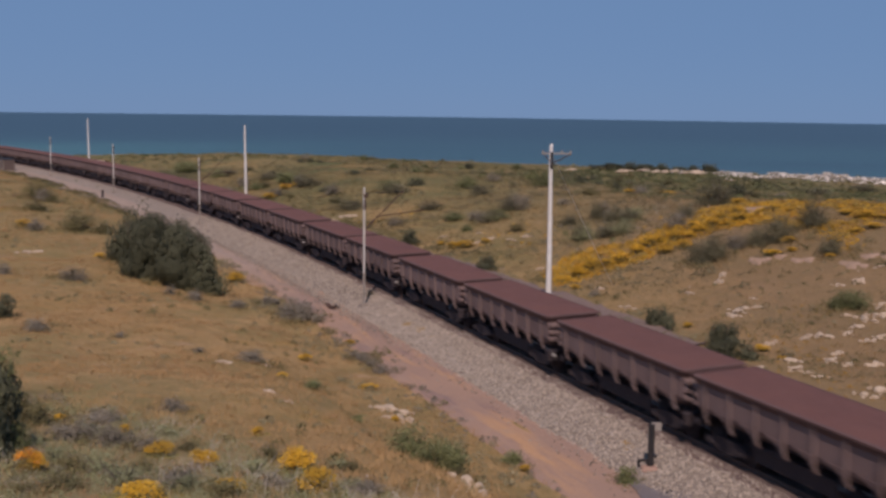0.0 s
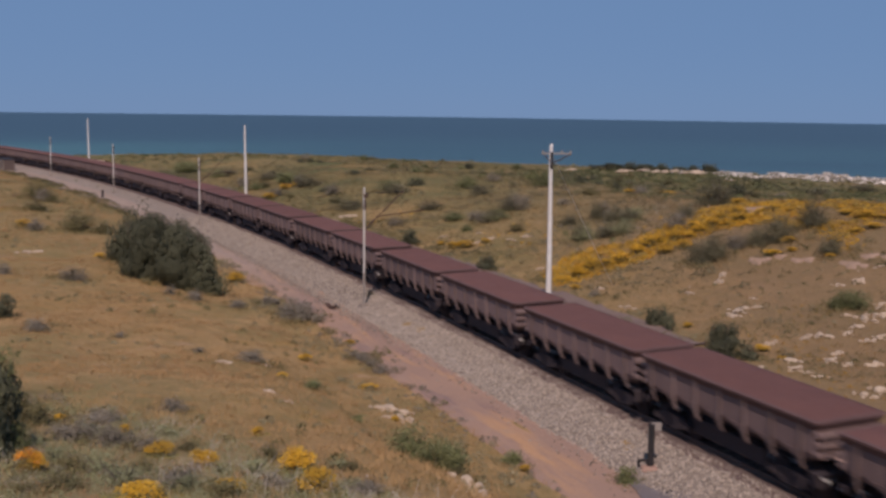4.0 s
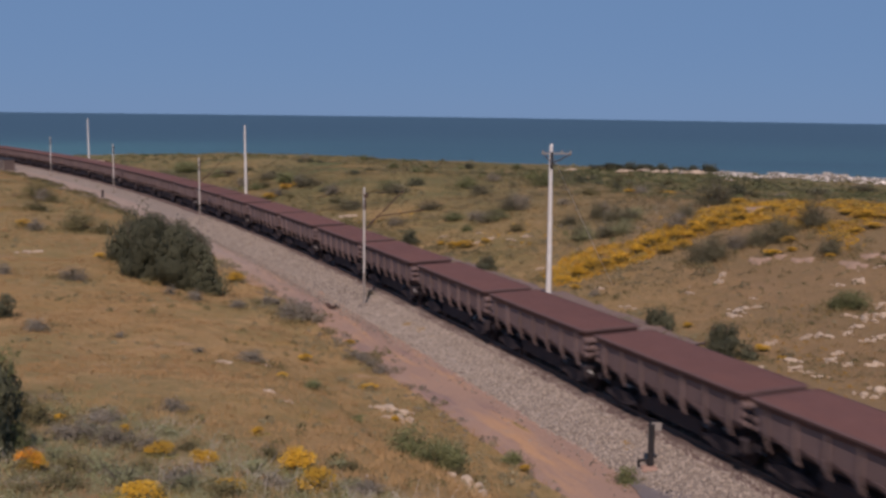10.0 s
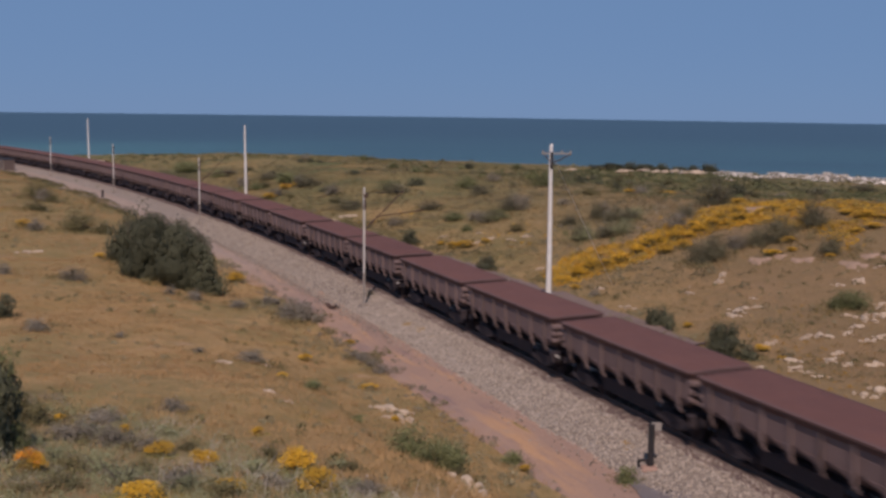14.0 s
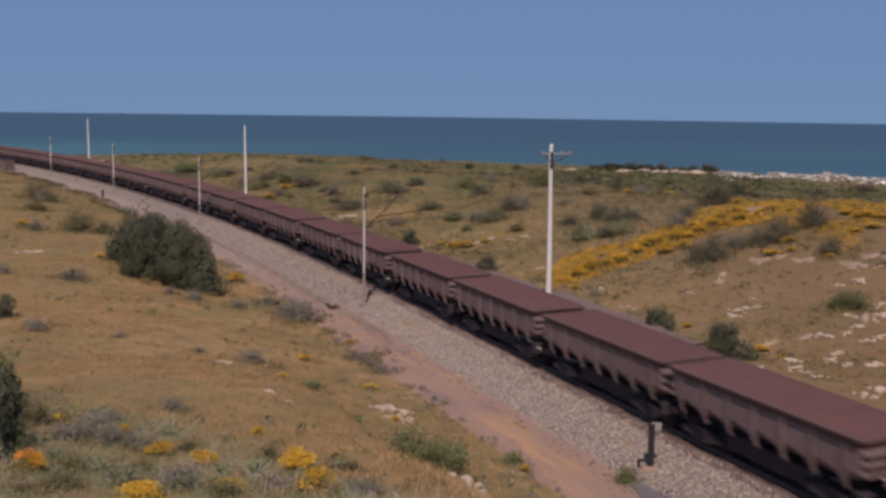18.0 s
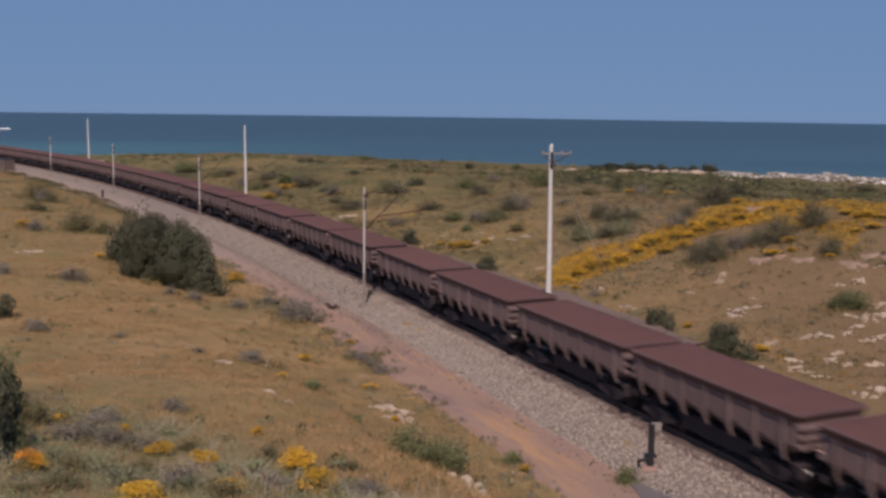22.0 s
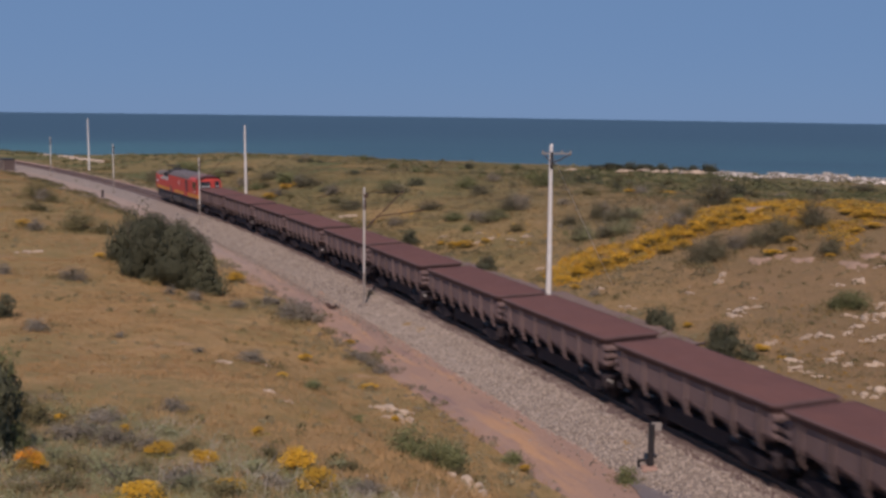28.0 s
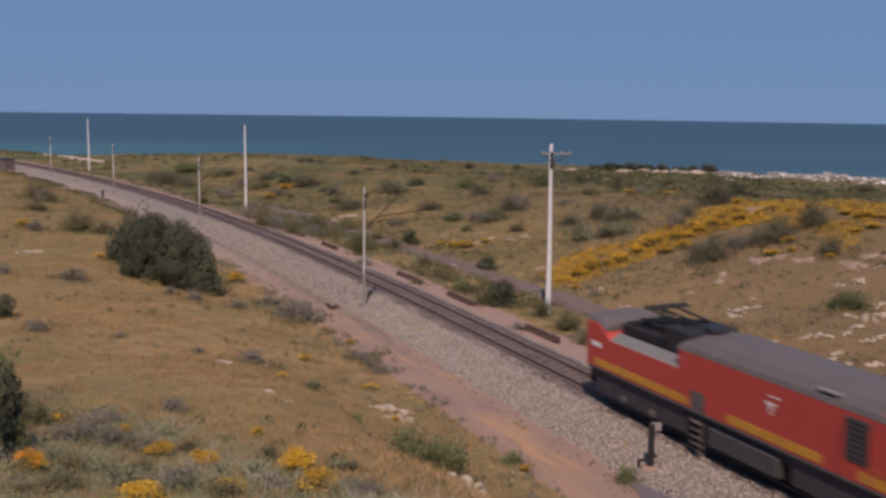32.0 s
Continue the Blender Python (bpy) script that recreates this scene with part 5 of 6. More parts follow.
for i, (x, y, w, h) in enumerate(DARK):
    plant("dark", x, y, w, h, i, "dense dark green rounded bush in dry grass", "dark bush", "dark bushes on the dunes")
for i, (x, y, w, h) in enumerate(GREEN):
    plant("green", x, y, w, h, i, "soft mid-green low bush in dry grass", "green bush", "green bushes on the dunes")
for i, (x, y, w, h) in enumerate(GREY + GREY_B):
    plant("grey", x, y, w, h, i, "twiggy grey-brown scrub bush in dry grass", "grey scrub", "grey scrub on the dunes")
for i, (x, y, w, h) in enumerate(OLIVE + OLIVE_B):
    plant("olive", x, y, w, h, i, "wispy olive-brown bush in dry grass", "olive bush", "olive bushes on the dunes")
for i, (x, y, w, h) in enumerate(FRESH):
    plant("fresh", x, y, w, h, i, "feathery pale green bush among dry grass", "green bush", "feathery green bushes")
for i, (x, y, w, h) in enumerate(DUNE):
    plant("dune", x, y, w, h, i, "soft grey-green bush on the dune slope", "dune bush", "grey-green bushes on the dunes")
for i, (x, y, w, h) in enumerate(YELLOW):
    plant("flower", x, y, w, h, i, "low bush covered in bright yellow flowers", "flowering bush", "yellow flowering bushes", HEADS[i % 3])
for i, (x, y, w, h) in enumerate(ORANGE):
    plant("flower", x, y, w, h, i, "low bush covered in vivid orange flowers", "flowering bush", "orange flowering bushes", HEADS_ORANGE)
for i, (x, y, w, h) in enumerate(RIDGE + RIDGE_B + RIDGE_C):
    k = 0.85 + 0.16 * ((i * 7) % 5)
    plant("flower", x, y, w * k * 0.66, h * k * 0.70, i, "low spreading bush of golden flowers on the dune", "flowering bush", "golden flowering bushes on the ridge", (HEADS + HEADS_SPARSE)[i % 5])


def boulder_mesh(seed):
    bm = bmesh.new()
    bmesh.ops.create_icosphere(bm, subdivisions=2, radius=0.5)
    o = Vector((seed * 3.1, seed * 1.7, 0))
    for v in bm.verts:
        n = noise.noise(v.co * 2.2 + o) * 0.5 + noise.noise(v.co * 6.5 + o) * 0.28
        v.co *= 1.0 + n
        if v.co.z < -0.2:
            v.co.z = -0.2
    me = bpy.data.meshes.new("boulder")
    bm.to_mesh(me)
    bm.free()
    me.materials.append(LIMESTONE)
    return me


ROOTED = np.array(DARK + GREEN + GREY + GREY_B + OLIVE + OLIVE_B + DUNE)
BOULDERS = [boulder_mesh(i) for i in range(5)]
for i, (x, y, w, h) in enumerate(ROCK + ROCK_B + ROCK_C + ROCK_D):
    for j, (dx, dy, k) in enumerate(((0, 0, 0.60), (0.42, 0.5, 0.42), (-0.45, -0.4, 0.34), (0.2, -0.55, 0.22), (-0.25, 0.6, 0.2))):
        b = new("boulder", BOULDERS[(i + j) % 5])
        bx, by = x + dx * w, y + dy * w * math.cos(i)
        b.matrix_world = Matrix.LocRotScale((bx, by, float(height(bx, by)) + 0.10 * h * k), Euler((0.1 * math.sin(i), 0, i * 1.9 + j)), (w * k * (0.85 + 0.3 * ((i + 2 * j) % 3)), w * k * 0.8, h * k * 1.25))
        tagged(b, "pale weathered limestone boulder half sunk in soil", "boulder", "boulders on the dunes")


# ---- what nobody could count: grass, low scrub, shore stones, ballast stones ----
def scattered(n, u0, u1, w0, w1, seed, keep=None):
    r = np.random.default_rng(seed)
    u, w = r.uniform(u0, u1, n), r.uniform(w0, w1, n)
    x, y = on_line(u, w)
    if keep is not None:
        k = r.uniform(0, 1, n) < keep(x, y, u, w)
        x, y, u, w = x[k], y[k], u[k], w[k]
    return r, x, y, height(x, y)


def tufts(name, r, x, y, z, blades, tall, wide, lean, material, thin=0.055):
    n = len(x)
    base = np.stack([x, y, z], 1)[:, None, :] + np.concatenate([r.normal(0, wide, (n, blades, 2)), np.zeros((n, blades, 1))], 2)
    size = tall * r.uniform(0.5, 1.4, (n, 1, 1))
    tip = base + np.concatenate([r.normal(0, lean, (n, blades, 2)), r.uniform(0.6, 1.1, (n, blades, 1))], 2) * size
    side = r.normal(0, 1, (n, blades, 3))
    side[:, :, 2] = 0
    side = unit(side) * (thin * size)
    v = np.stack([base - side, base + side, tip], 2).reshape(-1, 3, 3)
    return new(name, sheet_mesh(name, v, 3, material))


def patchy(x, y, size, seed, lo, hi):
    return smooth(lo, hi, ripple(x, y, size, seed) * 0.5 + 0.5)


def fore(x, y):
    """The overgrown hilltop, up to an edge that runs down to the right."""
    edge = np.interp(x, [-14, -8.5, -5.4, -3.3, -1.6, 0], [33.5, 30.4, 27.2, 24.0, 21.6, 19.0])
    return smooth(1.3, -1.3, y - edge - 0.5 * ripple(x, y, 4, 3)) * (y > 13) * (x > -0.47 * y - 2)


r, x, y, z = scattered(70000, -42, 60, -46, -6.9, 11, lambda x, y, u, w: (y > 6) * (1 - 0.8 * fore(x, y)) * np.clip(1.15 - y / 110, 0.3, 1) * (0.35 + 0.65 * patchy(x, y, 6, 3, 0.25, 0.6)) * (x > -0.48 * y - 3))
tagged(tufts("grass", r, x, y, z, 11, 0.15, 0.13, 0.6, GRASS), "dry ochre grass on the hillside", "grass", kind="stuff")
r, x, y, z = scattered(16000, 60, 190, -40, -6.5, 12, lambda x, y, u, w: (0.4 + 0.6 * patchy(x, y, 6, 3, 0.25, 0.6)) * (x > -0.46 * y - 3))
tagged(tufts("grass", r, x, y, z, 5, 0.26, 0.16, 0.45, GRASS), "dry ochre grass along the bank", "grass", kind="stuff")
r, x, y, z = scattered(42000, -25, 190, 4.2, 100, 13, lambda x, y, u, w: (0.25 + 0.75 * patchy(x, y, 7, 5, 0.3, 0.65)) * np.clip(1.2 - w / 90, 0.15, 1) * (np.abs(w - 9.4) > 1.3) * (x < 0.46 * y + 3))
tagged(tufts("grass", r, x, y, z, 6, 0.20, 0.18, 0.5, GRASS), "dry ochre grass on the dunes", "grass", kind="stuff")

r, x, y, z = scattered(64000, -25, 130, 10.5, 70, 14, lambda x, y, u, w: (0.35 + 0.65 * patchy(x, y, 9, 8, 0.3, 0.6)) * np.clip(1.2 - w / 90, 0.2, 1) * (np.abs(x) < 0.46 * y + 3))
tagged(tufts("grass", r, x, y, z, 6, 0.19, 0.2, 0.55, GRASS_OLIVE), "olive-brown grass on the dunes", "grass", kind="stuff")


def low_scrub(name, n, area, seed, keep, sizes, material, label, per=44, flat=0.5, leaf=0.16):
    r, x, y, z = scattered(n, *area, seed, keep)
    s = r.uniform(*sizes, len(x)) * r.uniform(0.6, 1.0, len(x))
    d = unit(r.normal(0, 1, (len(x), per, 3)))
    d[:, :, 2] = np.abs(d[:, :, 2])
    p = np.stack([x, y, z], 1)[:, None, :] + d * (s[:, None, None] * np.array([0.5, 0.5, flat]) * r.uniform(0.6, 1.05, (len(x), per, 1)))
    size = np.repeat(s * leaf, per)[:, None]
    v = leaves_at(r, p.reshape(-1, 3), d.reshape(-1, 3), size, 0.55)
    return tagged(new(name, sheet_mesh(name, v, 4, material)), label, "scrub", kind="stuff")


near_left = (-42, 60, -46, -7.2)
bank_left = (60, 200, -40, -6.8)
seaward = (-20, 200, 11, 62)
shoreward = (0, 330, 40, 112)
in_view = lambda x, y: (np.abs(x) < 0.47 * y + 3) * (y > 12)
low_scrub("low_scrub", 1500, near_left, 21, lambda x, y, u, w: in_view(x, y) * (0.10 + 0.9 * patchy(x, y, 8, 6, 0.5, 0.8)), (0.25, 0.6), LEAF_SAGE, "low grey scrub in the grass", 50, 0.5, 0.2)
low_scrub("low_scrub", 1900, near_left, 22, lambda x, y, u, w: in_view(x, y) * np.clip(patchy(x, y, 7, 8, 0.55, 0.85) + 0.9 * fore(x, y), 0, 1), (0.25, 0.6), LEAF_OLIVE, "low olive scrub in the grass", 50, 0.5, 0.2)
fore_ground = (-44, -8, -40, -9)
low_scrub("low_scrub", 4800, fore_ground, 61, lambda x, y, u, w: fore(x, y) * patchy(x, y, 3.5, 4, 0.4, 0.7), (0.25, 0.6), LEAF_SAGE, "sage-grey scrub in the foreground", 84, 0.45, 0.079)
low_scrub("low_scrub", 9000, fore_ground, 62, lambda x, y, u, w: fore(x, y) * patchy(x, y, 4, 9, 0.35, 0.65), (0.25, 0.6), LEAF_FRESH, "fresh green scrub in the foreground", 84, 0.45, 0.079)
low_scrub("low_scrub", 2900, fore_ground, 67, lambda x, y, u, w: fore(x, y) * patchy(x, y, 5, 13, 0.45, 0.7), (0.25, 0.55), LEAF_GREEN, "mid-green scrub in the foreground", 84, 0.45, 0.073)
low_scrub("low_scrub", 3600, fore_ground, 63, lambda x, y, u, w: fore(x, y) * patchy(x, y, 4.5, 2, 0.5, 0.75), (0.25, 0.6), LEAF_GREY, "dry twiggy scrub in the foreground", 84, 0.5, 0.092)
r, x, y, z = scattered(3600, *fore_ground, 70, lambda x, y, u, w: fore(x, y) * patchy(x, y, 3.2, 22, 0.5, 0.7))
tagged(tufts("dead_twigs", r, x, y, z, 9, 0.42, 0.10, 0.75, DEAD, 0.012), "bleached dead twigs among the scrub", "twigs", kind="stuff")
low_scrub("flower_carpet", 700, fore_ground, 68, lambda x, y, u, w: fore(x, y) * patchy(x, y, 4, 17, 0.55, 0.8), (0.12, 0.3), PETAL_YELLOW, "small scattered yellow flowers", 14, 0.7, 0.16)
r, x, y, z = scattered(14000, *fore_ground, 66, lambda x, y, u, w: fore(x, y) * (0.15 + 0.85 * patchy(x, y, 3, 6, 0.3, 0.6)))
tagged(tufts("grass", r, x, y, z, 10, 0.20, 0.12, 0.6, LEAF_FRESH, 0.022), "fine green grass in the foreground", "grass", kind="stuff")
r, x, y, z = scattered(9000, *fore_ground, 69, lambda x, y, u, w: fore(x, y) * patchy(x, y, 2.4, 16, 0.4, 0.7))
tagged(tufts("grass", r, x, y, z, 10, 0.24, 0.10, 0.55, GRASS, 0.018), "dry straw-coloured grass in the foreground", "grass", kind="stuff")
low_scrub("low_scrub", 900, (-2, 48, -7.4, -5.4), 96, lambda x, y, u, w: patchy(x, y, 5, 41, 0.55, 0.75) * smooth(-5.0, -6.9, w), (0.25, 0.8), LEAF_OLIVE, "olive growth creeping over the road edge", 60, 0.45, 0.14)
low_scrub("low_scrub", 500, (-2, 48, -7.4, -5.4), 97, lambda x, y, u, w: patchy(x, y, 5, 43, 0.55, 0.75) * smooth(-5.0, -6.9, w), (0.25, 0.8), LEAF_GREY, "grey growth creeping over the road edge", 60, 0.45, 0.14)
low_scrub("low_scrub", 1500, (-25, 75, -10.0, -6.5), 64, lambda x, y, u, w: patchy(x, y, 5, 4, 0.35, 0.7), (0.2, 0.75), LEAF_SAGE, "pale tussocks along the road edge", 60, 0.45, 0.13)
low_scrub("low_scrub", 500, (-25, 75, -8.2, -6.5), 65, lambda x, y, u, w: patchy(x, y, 3, 11, 0.4, 0.7), (0.2, 0.6), LEAF_GREY, "grey tussocks along the road edge", 40, 0.5, 0.2)
low_scrub("low_scrub", 600, bank_left, 23, lambda x, y, u, w: in_view(x, y) * patchy(x, y, 12, 6, 0.4, 0.8), (0.5, 1.3), LEAF_OLIVE, "olive scrub along the bank")
low_scrub("low_scrub", 1700, (-20, 75, 10.5, 48), 31, lambda x, y, u, w: in_view(x, y) * (0.12 + 0.88 * patchy(x, y, 6, 4, 0.35, 0.75)), (0.15, 0.5), LEAF_OLIVE, "small olive tussocks on the slope", 34, 0.5, 0.22)
low_scrub("low_scrub", 2600, (-20, 75, 10.5, 48), 32, lambda x, y, u, w: in_view(x, y) * patchy(x, y, 5, 14, 0.45, 0.8), (0.15, 0.45), LEAF_SAGE, "small grey tussocks on the slope", 34, 0.5, 0.22)
low_scrub("low_scrub", 3200, seaward, 24, lambda x, y, u, w: in_view(x, y) * (0.08 + 0.92 * patchy(x, y, 13, 2, 0.5, 0.8)), (0.4, 1.1), LEAF_OLIVE, "olive scrub on the dunes")
low_scrub("low_scrub", 1500, seaward, 25, lambda x, y, u, w: in_view(x, y) * patchy(x, y, 15, 9, 0.55, 0.85), (0.4, 1.3), LEAF_DUNE, "grey-green scrub on the dunes")
low_scrub("low_scrub", 3600, shoreward, 26, lambda x, y, u, w: in_view(x, y) * (0.25 + 0.75 * patchy(x, y, 22, 2, 0.35, 0.7)), (0.8, 2.0), LEAF_OLIVE, "olive scrub towards the shore", 26, 0.23, 0.2)
low_scrub("low_scrub", 2200, shoreward, 27, lambda x, y, u, w: in_view(x, y) * patchy(x, y, 26, 7, 0.45, 0.75), (0.8, 2.2), LEAF_FAR, "green scrub towards the shore", 26, 0.23, 0.2)
low_scrub("low_scrub", 700, (5, 80, 3.9, 9), 28, lambda x, y, u, w: patchy(x, y, 5, 3, 0.4, 0.8), (0.3, 0.9), LEAF_GREY, "grey scrub beside the track")
# The golden band on the dune: where its foot and its crest lie, from its near end to its far end.
BAND_X = [7.5, 9.5, 11.5, 14, 16, 18.5, 21, 23, 25, 27.5, 31]
BAND_FOOT = [73, 74.8, 76.5, 77.6, 78.6, 80.2, 82, 82, 81.6, 82.5, 86]
BAND_CREST = [79, 82.5, 84, 82.6, 84, 87, 90.5, 92, 92, 92, 93]


def golden(x, y, u, w):
    foot, crest = np.interp(x, BAND_X, BAND_FOOT), np.interp(x, BAND_X, BAND_CREST)
    inside = smooth(-0.7, 0.7, y - foot) * smooth(0.9, -0.9, y - crest) * smooth(7.0, 8.2, x) * smooth(31, 28, x)
    near = inside * (0.5 + 0.5 * patchy(x, y, 3.2, 5, 0.25, 0.6))
    spread = smooth(24, 27, x) * smooth(71, 74, y) * smooth(93, 88, y) * patchy(x, y, 4, 9, 0.4, 0.7) * 0.5
    return np.maximum(near, spread)


flower_ground = (5, 48, 9, 46)
low_scrub("flower_carpet", 34000, flower_ground, 29, golden, (0.2, 0.6), PETAL_YELLOW, "carpet of golden flowers on the ridge", 16, 0.55, 0.235)
low_scrub("flower_carpet", 30000, flower_ground, 129, golden, (0.2, 0.6), PETAL_AMBER, "carpet of amber flowers on the ridge", 15, 0.5, 0.24)
low_scrub("flower_carpet", 17000, (0, 40, 18, 44), 130, lambda x, y, u, w: smooth(23, 27, x) * smooth(69, 73, y) * smooth(93, 88, y) * (0.2 + 0.8 * patchy(x, y, 5, 14, 0.3, 0.6)), (0.12, 0.35), PETAL_OCHRE, "low ochre flowers over the far slope", 16, 0.35, 0.2)
low_scrub("flower_carpet", 3500, flower_ground, 30, golden, (0.2, 0.6), PETAL_ORANGE, "carpet of orange flowers on the ridge", 14, 0.45, 0.2)
low_scrub("low_scrub", 11000, flower_ground, 33, lambda x, y, u, w: 0.9 * golden(x, y, u, w), (0.35, 0.8), LEAF_GOLD, "olive leaves among the flowers", 18, 0.5, 0.3)
low_scrub("flower_carpet", 1500, (105, 140, 12, 42), 141, lambda x, y, u, w: smooth(144, 146, y) * smooth(158, 155, y) * smooth(1.2, 0.5, np.abs(x + 23.5 - 0.155 * (y - 144.5))), (0.3, 0.9), PETAL_YELLOW, "streak of golden flowers on the far dune", 22, 0.55, 0.2)
stony = lambda x, y: smooth(13.5, 15.5, x) * smooth(24, 21, x) * smooth(43, 46, y) * smooth(64, 60, y)
low_scrub("low_scrub", 2600, (-22, 22, 8, 30), 142, lambda x, y, u, w: stony(x, y) * patchy(x, y, 4, 3, 0.35, 0.65), (0.2, 0.6), LEAF_OLIVE, "olive growth among the stones", 40, 0.5, 0.16)
low_scrub("flower_carpet", 1900, (-22, 22, 8, 30), 143, lambda x, y, u, w: stony(x, y) * patchy(x, y, 3.5, 15, 0.5, 0.7), (0.15, 0.45), PETAL_AMBER, "amber flowers among the stones", 20, 0.5, 0.18)
behind = lambda x, y: smooth(0.5, 2.0, y - np.interp(x, BAND_X, BAND_CREST)) * smooth(16, 9, y - np.interp(x, BAND_X, BAND_CREST)) * smooth(8.5, 10.5, x) * smooth(24, 20.5, x)
low_scrub("low_scrub", 5200, (10, 90, 14, 56), 151, lambda x, y, u, w: behind(x, y) * patchy(x, y, 5, 35, 0.35, 0.6), (0.35, 1.0), LEAF_GREEN, "green scrub behind the flowering ridge", 22, 0.5, 0.185)
low_scrub("low_scrub", 5200, (10, 90, 14, 56), 152, lambda x, y, u, w: behind(x, y) * patchy(x, y, 5.5, 39, 0.35, 0.6), (0.35, 1.0), LEAF_GREY, "grey scrub behind the flowering ridge", 22, 0.5, 0.185)
# the green belt behind the ridge and the low green land to the south
low_scrub("low_scrub", 8500, (-40, 110, 48, 100), 34, lambda x, y, u, w: in_view(x, y) * smooth(46, 58, w) * smooth(96, 86, w) * (0.4 + 0.6 * patchy(x, y, 17, 5, 0.3, 0.6)), (0.6, 1.5), LEAF_FAR, "dense green scrub behind the ridge", 18, 0.23, 0.24)
low_scrub("low_scrub", 3000, (-40, 110, 48, 92), 35, lambda x, y, u, w: in_view(x, y) * patchy(x, y, 12, 8, 0.45, 0.7), (0.7, 1.8), LEAF_DARK, "dark scrub behind the ridge", 26, 0.27, 0.2)
low_scrub("low_scrub", 2600, (165, 420, 6, 62), 36, lambda x, y, u, w: in_view(x, y) * (0.35 + 0.65 * patchy(x, y, 20, 4, 0.3, 0.7)), (0.8, 2.0), LEAF_FAR, "green scrub on the low land", 26, 0.23, 0.2)
low_scrub("low_scrub", 1500, (165, 420, 6, 62), 37, lambda x, y, u, w: in_view(x, y) * patchy(x, y, 16, 9, 0.45, 0.75), (0.8, 2.0), LEAF_OLIVE, "olive scrub on the low land", 26, 0.23, 0.2)
low_scrub("low_scrub", 1000, (60, 175, 4.2, 11), 38, lambda x, y, u, w: patchy(x, y, 6, 5, 0.35, 0.7), (0.4, 1.3), LEAF_OLIVE, "olive scrub beside the track")
low_scrub("low_scrub", 380, (18, 70, 4.4, 8.6), 39, lambda x, y, u, w: patchy(x, y, 5, 7, 0.4, 0.75), (0.4, 1.1), LEAF_GREEN, "green scrub beside the track")
low_scrub("flower_carpet", 420, (30, 75, 11, 30), 40, lambda x, y, u, w: patchy(x, y, 8, 16, 0.62, 0.85), (0.3, 0.7), PETAL_YELLOW, "scattered golden flowers on the dunes", 16, 0.4, 0.24)

low_scrub("low_scrub", 9000, (15, 150, 11, 66), 81, lambda x, y, u, w: in_view(x, y) * (0.12 + 0.88 * patchy(x, y, 11, 21, 0.35, 0.65)) * (0.25 + 0.75 * smooth(24, 8, x - 0.1 * y)), (0.35, 1.25), LEAF_DUNE, "soft green scrub across the dunes", 18, 0.36, 0.168)
low_scrub("low_scrub", 3400, (20, 150, 11, 66), 82, lambda x, y, u, w: in_view(x, y) * patchy(x, y, 9, 25, 0.45, 0.75), (0.3, 1.0), LEAF_SAGE, "pale sage scrub across the dunes", 26, 0.36, 0.14)
low_scrub("low_scrub", 1600, (20, 80, 10.5, 48), 83, lambda x, y, u, w: in_view(x, y) * smooth(14, 22, x) * patchy(x, y, 7, 31, 0.5, 0.8), (0.15, 0.4), PETAL_ORANGE, "faded orange flowers on the slope", 8, 0.4, 0.16)
r, x, y, z = scattered(150, 42, 165, 15, 76, 51, lambda x, y, u, w: in_view(x, y) * (0.25 + 0.75 * patchy(x, y, 24, 5, 0.4, 0.7)))
for i in range(min(len(x), 60)):
    w = float(r.uniform(1.2, 3.2))
    kind = ("grey", "green", "olive", "olive", "green", "dark")[i % 6]
    plant(kind, float(x[i]), float(y[i]), w, w * float(r.uniform(0.34, 0.52)), i, {"grey": "twiggy grey-brown scrub bush in dry grass", "green": "soft mid-green low bush in dry grass", "dark": "dense dark green rounded bush in dry grass", "olive": "wispy olive-brown bush in dry grass"}[kind],
          {"grey": "grey scrub", "green": "green bush", "dark": "dark bush", "olive": "olive bush"}[kind], "bushes across the far dunes")


def skirts(name, rows, per_plant, seed, material, label):
    """Low growth round the feet of the bushes."""
    r = np.random.default_rng(seed)
    q = np.repeat(rows, per_plant, 0)
    n = len(q)
    a, k = r.uniform(0, 6.28, n), r.uniform(0.36, 0.72, n)
    x, y = q[:, 0] + q[:, 2] * k * np.cos(a), q[:, 1] + q[:, 2] * k * np.sin(a)
    c = np.stack([x, y, height(x, y)], 1)
    d = unit(r.normal(0, 1, (n, 24, 3)))
    d[:, :, 2] = np.abs(d[:, :, 2])
    s = np.clip(q[:, 2] * 0.32, 0.15, 0.9)[:, None, None]
    p = c[:, None, :] + d * s * np.array([0.6, 0.6, 0.5]) * r.uniform(0.4, 1.1, (n, 24, 1))
    v = leaves_at(r, p.reshape(-1, 3), d.reshape(-1, 3), np.repeat(s[:, :, 0] * 0.2, 24)[:, None], 0.35)
    return tagged(new(name, sheet_mesh(name, v, 4, material)), label, "scrub", kind="stuff")


